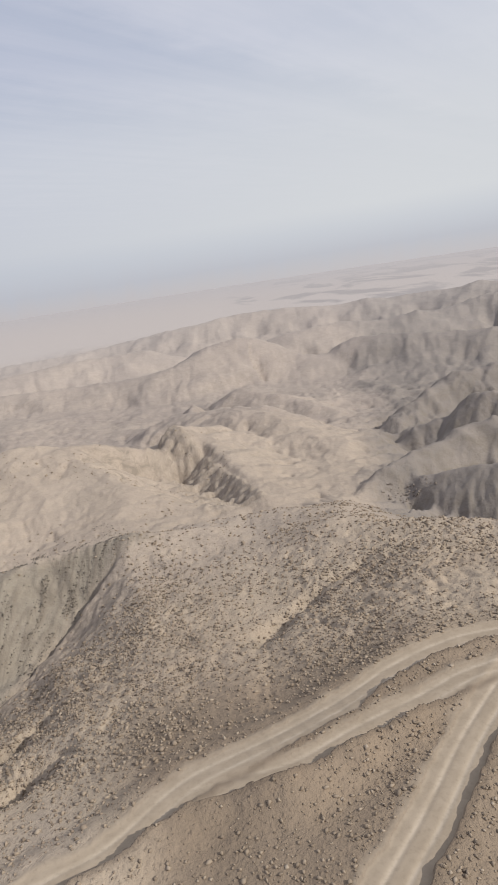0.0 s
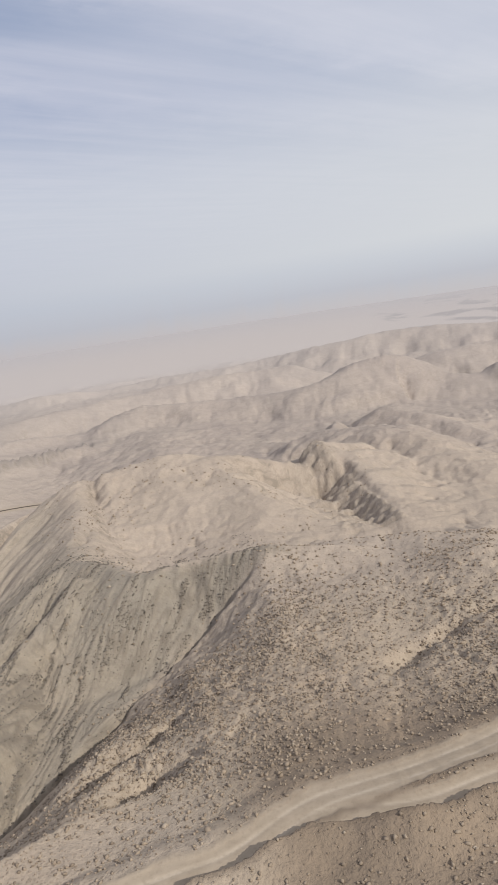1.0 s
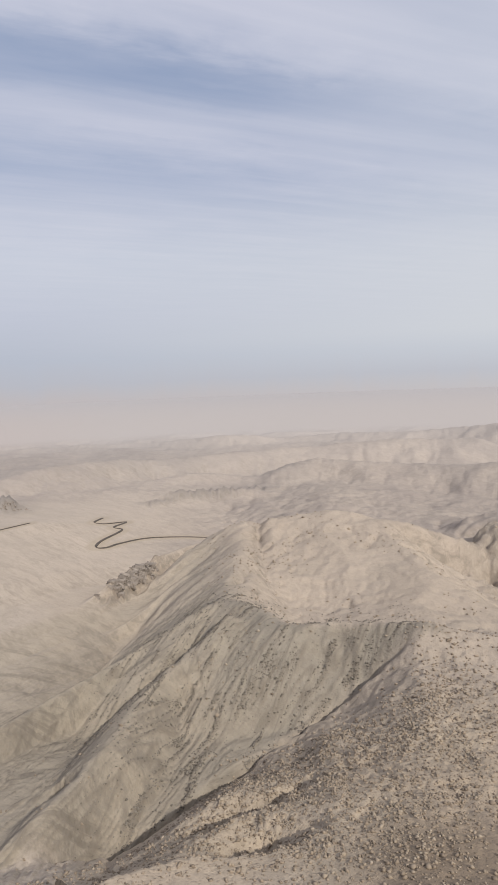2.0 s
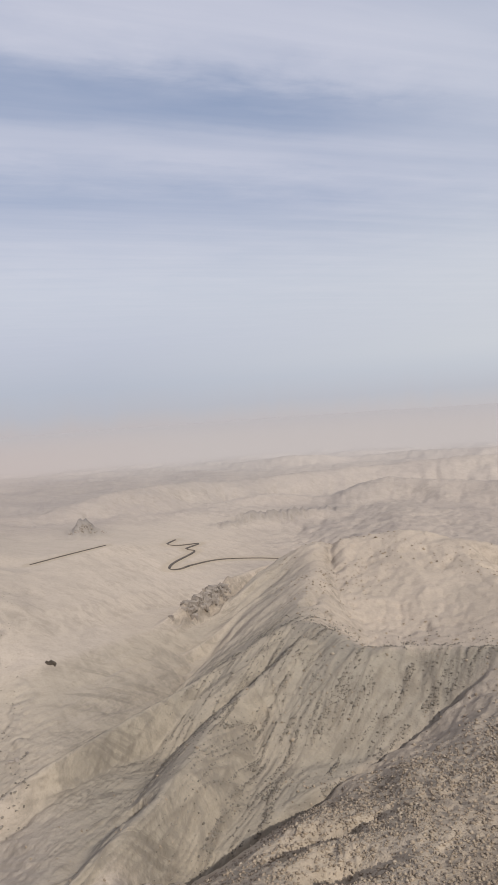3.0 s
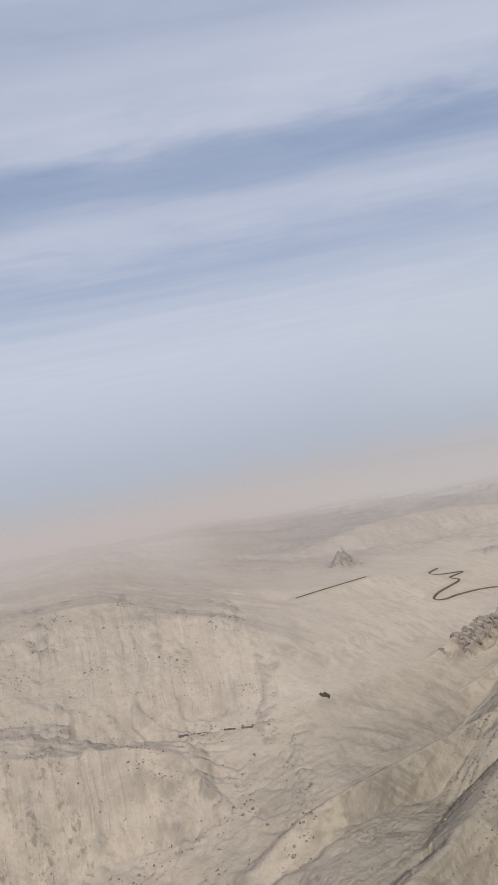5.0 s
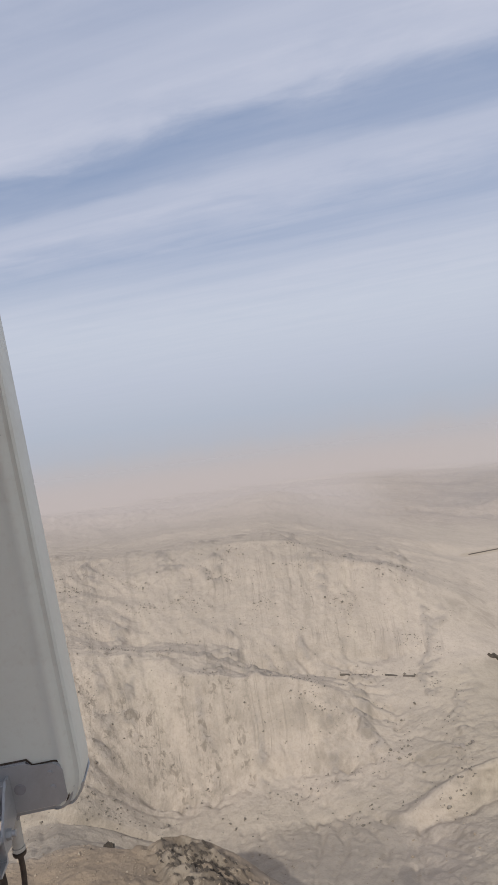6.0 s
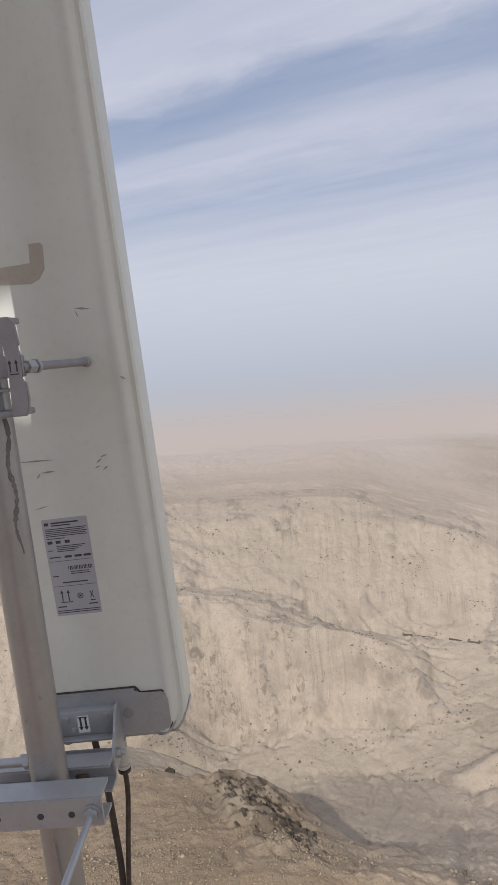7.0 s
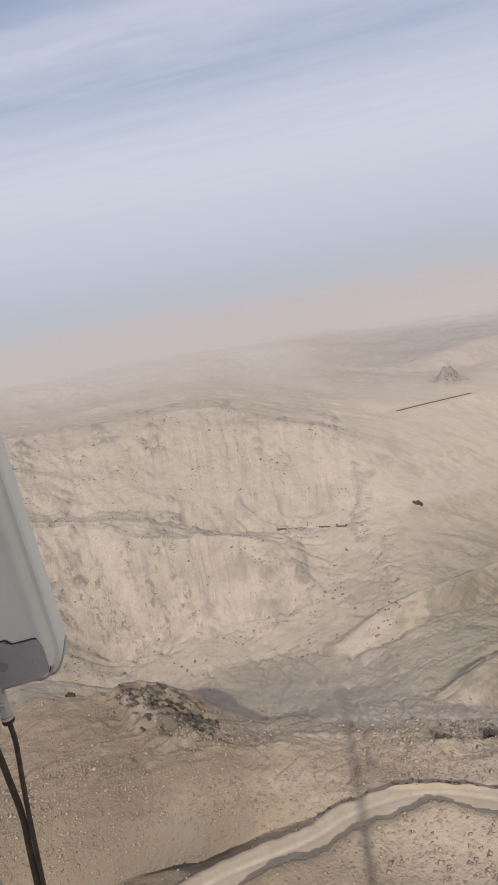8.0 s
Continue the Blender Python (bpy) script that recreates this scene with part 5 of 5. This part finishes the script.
# unseen antennas added for shade: three over the near panel, two on the slope
for x, y, z, a, tall in ((0.742, -1.270, 46.80, 62.5, 1.9), (0.684, -0.861, 45.36, 62.5, 2.35), (0.858, -1.144, 45.563, 62.5, 0.93), (MAST_X + 0.75, MAST_Y + 1.45, 40.4, 62.5, 1.9), (MAST_X + 0.75, MAST_Y + 1.45, 37.6, 62.5, 1.9)):
    ant = sector_antenna(pose(x, y, z, 90, 0, a) @ Matrix.Diagonal((1.3, 1, 1, 1)), "unseen white panel antenna on the mast, added for its shadow", "antennas on the mast", tall)
    far_arm = thing("antenna_arm", pose(0, 0, 0), "unseen galvanised arm holding a shadow-casting antenna off the mast", "bracket", "antenna arms")
    part("arm_tube", rod((x, y, z + 0.5), (MAST_X, MAST_Y, z + 0.5), 0.03, None, 12), GALV, far_arm)


# ---- stones ----
PLAN_R, PLAN_A, PLAN_Z = plan


def ground_z(az, r):
    """Height of the built sheet at bearings and distances."""
    i = np.clip(np.searchsorted(PLAN_R, r) - 1, 0, len(PLAN_R) - 2)
    j = np.clip(np.searchsorted(PLAN_A, az) - 1, 0, len(PLAN_A) - 2)
    s = (r - PLAN_R[i]) / (PLAN_R[i + 1] - PLAN_R[i])
    t = (az - PLAN_A[j]) / (PLAN_A[j + 1] - PLAN_A[j])
    return (PLAN_Z[i, j] * (1 - s) + PLAN_Z[i + 1, j] * s) * (1 - t) + (PLAN_Z[i, j + 1] * (1 - s) + PLAN_Z[i + 1, j + 1] * s) * t


def stone_shape(seed):
    """A broken stone of twenty faces."""
    rng = random.Random(seed)
    bm = bmesh.new()
    bmesh.ops.create_icosphere(bm, subdivisions=1, radius=1.0)
    sx, sy, sz = rng.uniform(0.8, 1.5), rng.uniform(0.6, 1.0), rng.uniform(0.45, 0.8)
    for v in bm.verts:
        k = rng.uniform(0.6, 1.25)
        v.co = Vector((v.co.x * sx * k, v.co.y * sy * k, v.co.z * sz * k))
    bm.verts.ensure_lookup_table()
    co = np.array([v.co for v in bm.verts])
    fc = np.array([[v.index for v in f.verts] for f in bm.faces])
    bm.free()
    return co, fc


def stone_material(name, tones):
    mat, gr, bsdf = material(name, 0.92)
    geo = gr.node("ShaderNodeNewGeometry")
    col = gr.ramp(geo.outputs["Random Per Island"], tones)
    col = gr.mix(gr.math("MULTIPLY", gr.noise(geo.outputs["Position"], 5.0, 4), 0.5), col, tones[2][1])
    gr.link(col, bsdf.inputs["Base Color"])
    return mat


STONE = stone_material("desert_stone", [(0.0, (0.175, 0.135, 0.098)), (0.5, (0.285, 0.224, 0.164)), (0.85, (0.345, 0.274, 0.20)), (1.0, (0.40, 0.33, 0.252))])
SLATE = stone_material("slaty_stone", [(0.0, (0.12, 0.10, 0.08)), (0.5, (0.17, 0.146, 0.118)), (0.85, (0.215, 0.185, 0.15)), (1.0, (0.29, 0.255, 0.21))])
SHAPES = [stone_shape(s) for s in range(7)]


def chip_shape(seed):
    """A sharp chip of eight faces."""
    rng = random.Random(seed)
    co = [Vector(v) * rng.uniform(0.6, 1.3) for v in ((1.3, 0, 0), (0, 0.9, 0), (-1.3, 0, 0), (0, -0.9, 0), (0, 0, 0.8), (0, 0, -0.8))]
    co = [c + Vector([rng.uniform(-0.3, 0.3) for _ in range(3)]) for c in co]
    fc = [(0, 1, 4), (1, 2, 4), (2, 3, 4), (3, 0, 4), (1, 0, 5), (2, 1, 5), (3, 2, 5), (0, 3, 5)]
    return np.array(co), np.array(fc)


CHIPS = [chip_shape(s) for s in range(50, 59)]


def off_tracks(x, y, margin):
    ok = np.ones(x.shape, dtype=bool)
    for line, half in TRACK_LINES:
        ok &= beside(line, x, y)[0] > half + margin
    return ok


def scatter(name, count, az0, az1, r0, r1, size, spread, seed, label, mask, shapes, stuff=None):
    """Loose stones over a stretch of the land, as one body of stuff."""
    rng = np.random.RandomState(seed)
    az = rng.uniform(az0, az1, count)
    r = np.sqrt(rng.uniform(r0 * r0, r1 * r1, count))
    x, y = -r * np.sin(np.radians(az)), r * np.cos(np.radians(az))
    keep = rng.rand(count) < mask(az, r, x, y)
    keep &= off_tracks(x, y, 0.5)
    az, r, x, y = az[keep], r[keep], x[keep], y[keep]
    z = ground_z(az, r)
    k = drawn_in(az, r)
    x, y, z = x * k, y * k, EYE_Z + (z - EYE_Z) * k
    s = size * k ** 0.7 * np.exp(rng.randn(len(x)) * spread)
    s = np.minimum(s, size * 2.3)
    if r0 < 60:
        s = s * (0.55 + r / 190) * (1.18 - 0.48 * smooth(58, 68, az))
    turn = rng.uniform(0, 2 * np.pi, len(x))
    kind = rng.randint(0, len(shapes), len(x))
    vs, fs, base = [], [], 0
    for k, (co, fc) in enumerate(shapes):
        m = np.where(kind == k)[0]
        if not len(m):
            continue
        c, sn = np.cos(turn[m])[:, None], np.sin(turn[m])[:, None]
        p = np.stack((co[None, :, 0] * c - co[None, :, 1] * sn, co[None, :, 0] * sn + co[None, :, 1] * c, np.repeat(co[None, :, 2], len(m), 0)), -1) * s[m][:, None, None]
        p += np.stack((x[m], y[m], z[m] + 0.25 * s[m]), -1)[:, None, :]
        vs.append(p.reshape(-1, 3))
        fs.append((fc[None] + (base + len(co) * np.arange(len(m)))[:, None, None]).reshape(-1, 3))
        base += len(m) * len(co)
    vs, fs = np.concatenate(vs), np.concatenate(fs)
    me = bpy.data.meshes.new(name)
    me.vertices.add(len(vs))
    me.vertices.foreach_set("co", vs.astype(np.float32).ravel())
    me.loops.add(fs.size)
    me.loops.foreach_set("vertex_index", fs.astype(np.int32).ravel())
    me.polygons.add(len(fs))
    me.polygons.foreach_set("loop_start", (np.arange(len(fs)) * 3).astype(np.int32))
    me.update(calc_edges=True)
    me.materials.append(stuff or STONE)
    return tagged(new(name, me), label, "stones", kind="stuff")


def stony(az, r, x, y):
    patch = 0.55 + 0.6 * lattice(x / 16, y / 16, 201) + 0.3 * lattice(x / 5, y / 5, 202)
    belt = 0.4 + 1.1 * smooth(6, 14, az) * (1 - smooth(30, 38, az)) * smooth(56, 66, r) + 0.45 * (1 - smooth(-4, 4, az))
    belt = belt * (1 - 0.5 * smooth(34, 44, az) * (1 - smooth(70, 78, az)) * smooth(52, 60, r)) + 0.4 * smooth(50, 40, r) + 0.8 * smooth(68, 77, az)
    face = smooth(13, 17, az) * smooth(112, 124, r + 0.5 * (az - 24))
    return (np.clip(patch * belt, 0.0, 1) + 0.05) * (1 - 0.9 * face) * (1 - 0.8 * smooth(95, 145, r + 8 * lattice(x / 14, y / 14, 216)))


def outcrop(az, r, across, deep, size, count, seed, label, stone="dark", tall=0.8):
    """A rocky outcrop: broken slabs that lean together, half buried."""
    rng = random.Random(seed)
    def stand(a, q):
        p = np.array([(-q * math.sin(radians(a)), q * math.cos(radians(a)), float(ground_z(np.array([a]), np.array([q]))[0]))])
        p, k = pulled_in(p)
        return Vector(p[0]), float(k[0])
    place = stand(az, r)[0]
    rocks = thing("rock_outcrop", Matrix.Translation(place), label, "rock outcrop", "rock outcrops")
    for k in range(count):
        a = az + rng.gauss(0, 0.42) * across
        q = r + rng.gauss(0, 0.42) * deep
        s = size * rng.uniform(0.35, 1.25)
        base, near = stand(a, q)
        base, s = base - place, s * near
        bm = bmesh.new()
        bmesh.ops.create_icosphere(bm, subdivisions=2, radius=1.0)
        turn = Euler((rng.uniform(-0.4, 0.4), rng.uniform(0.2, 0.8) * (1.0 if tall < 1 else 0.35), radians(25) + rng.uniform(-0.5, 0.5))).to_matrix()
        shift = Vector((rng.random(), rng.random(), rng.random())) * 30
        for v in bm.verts:
            c = v.co.normalized()
            c = Vector([math.copysign(abs(t) ** 0.5, t) for t in c])
            c *= 0.75 + 0.55 * noise.noise(c * 1.5 + shift) + 0.25 * noise.noise(c * 3.6 + shift)
            v.co = base + turn @ Vector((c.x * 1.4, c.y * 0.65, c.z * tall)) * s
        part("rock", bm, CRAG if stone == "dark" else PALE_CRAG, rocks, flat=True)
    return rocks


def crag_material(name, light, dark):
    mat, gr, bsdf = material(name, 0.9)
    pos = gr.node("ShaderNodeNewGeometry").outputs["Position"]
    col = gr.mix(gr.ramp(gr.noise(pos, 0.5, 6, 0.65), [(0.35, 0), (0.65, 1)]), light, dark)
    gr.link(col, bsdf.inputs["Base Color"])
    bp = gr.node("ShaderNodeBump", inputs={"Strength": 0.8, "Distance": 0.3})
    gr.link(gr.noise(pos, 1.6, 7, 0.7), bp.inputs["Height"])
    gr.link(bp.outputs[0], bsdf.inputs["Normal"])
    return mat


CRAG = crag_material("dark_desert_rock", (0.125, 0.10, 0.077), (0.055, 0.044, 0.034))
# paler rock for distant outcrops, with the haze over them in its tone
PALE_CRAG = crag_material("pale_desert_rock", (0.325, 0.275, 0.23), (0.20, 0.168, 0.14))


def on_ribs(az, r, x, y):
    u = (x * 0.97 - y * 0.17) + 1.2 * lattice(x / 14, y / 14, 180)
    side = beside(GULLY_LINES[0][0], x, y)[2]
    rib = smooth(0.13, 0.03, np.abs(lattice(u / 7, y / 42, 162))) * smooth(-0.3, 0.2, lattice(u / 3, y / 7, 189))
    rib = np.maximum(rib, 0.8 * smooth(0.16, 0.04, np.abs(lattice(u / 3.1, y / 20, 190))) * smooth(-0.1, 0.4, lattice(x / 12, y / 15, 191)))
    return np.clip(rib + 0.03, 0, 1) * (side > 0) * smooth(13, 16, az) * (1 - smooth(37, 48, az)) * (1 - smooth(185, 220, r))


def sparse(az, r, x, y):
    return np.clip(0.25 + 1.2 * lattice(x / 35, y / 35, 203), 0, 1)


def on_wall(az, r, x, y):
    return np.clip(1.6 * lattice(x / 22, y / 22, 204) - 0.25, 0, 1) * (0.4 + 0.6 * smooth(-0.2, 0.3, lattice(x / 6, y / 6, 207))) + 0.04


def footed(line):
    """The line, moved along its bearings to where the built sheet has its dip."""
    out = []
    for p in line:
        az, dip = math.degrees(math.atan2(-p[0], p[1])), (p[2] - EYE_Z) / math.hypot(p[0], p[1])
        r = np.arange(220.0, 430.0, 0.5)
        slope = np.maximum.accumulate((ground_z(np.full(r.shape, az), r) - EYE_Z) / r)
        q = r[min(int(np.searchsorted(slope, dip)), len(r) - 1)]
        out.append((-q * math.sin(radians(az)), q * math.cos(radians(az)), float(ground_z(np.array([az]), np.array([q]))[0])))
    return np.array(out)


# broken dark strips along the foot of the cliff
for first, last, high in ((5, 8, 0.3), (8, 11, 0.16), (13, 16, 0.18), (16, 19, 0.26)):
    road(footed(CLIFF_STRIP[first:last]), 0.35, "dark strip at the foot of the cliff", high)
KNOLL_ROCK = "dark jagged rock breaking through the gravel knoll"
outcrop(82.8, 106, 2.0, 8, 0.36, 44, 21, KNOLL_ROCK, "dark", 0.45)
outcrop(79.9, 99, 3.2, 11, 0.46, 130, 22, KNOLL_ROCK, "dark", 0.36)
outcrop(77.0, 92, 2.2, 9, 0.5, 70, 23, KNOLL_ROCK, "dark", 0.45)
outcrop(88.2, 122, 0.8, 3, 0.9, 10, 24, "small brown rock rib on the crest of the knoll")
outcrop(48.6, 83, 1.6, 3, 0.8, 12, 25, "dark broken rocks beside a shaded gully")
outcrop(53.6, 78, 1.0, 2, 0.6, 7, 26, "dark broken rocks beside a shaded gully")
outcrop(39.8, 345, 2.4, 9, 1.9, 110, 27, "brown weathered rock face above the sandy valley", "pale", 1.2)
outcrop(49.7, 676, 1.7, 8, 1.25, 40, 28, "pointed grey rock standing out of the sand", "pale", 0.9)
outcrop(53.5, 342, 0.7, 3, 1.6, 6, 29, "dark rocks at the foot of the slope")
outcrop(57.0, 232, 0.9, 5, 0.8, 14, 30, "reddish rocks half buried in the slope", "pale", 0.6)
outcrop(-12.0, 226, 2.6, 7, 0.55, 60, 31, "dark grey rocks on the end of a mountain spur", "pale")
scatter("loose_stones", 190000, -28, 104, 36, 178, 0.115, 0.5, 11, "countless small tan stones strewn over the near slopes", stony, CHIPS)
scatter("cobbles", 12000, -28, 104, 36, 172, 0.19, 0.3, 12, "scattered fist to knee-high brown rocks on the slopes", stony, SHAPES)
scatter("rib_rocks", 120000, 12, 50, 108, 225, 0.15, 0.4, 15, "ribs of broken dark rock down the shaded slope", on_ribs, CHIPS, SLATE)
scatter("hill_rocks", 3200, 4, 34, 165, 340, 0.27, 0.4, 13, "dark boulders dotted over a pale sandy hill", sparse, CHIPS)
scatter("wall_rocks", 30000, 56, 104, 180, 470, 0.2, 0.45, 14, "boulders and rubble on the pale valley walls", on_wall, CHIPS, SLATE)
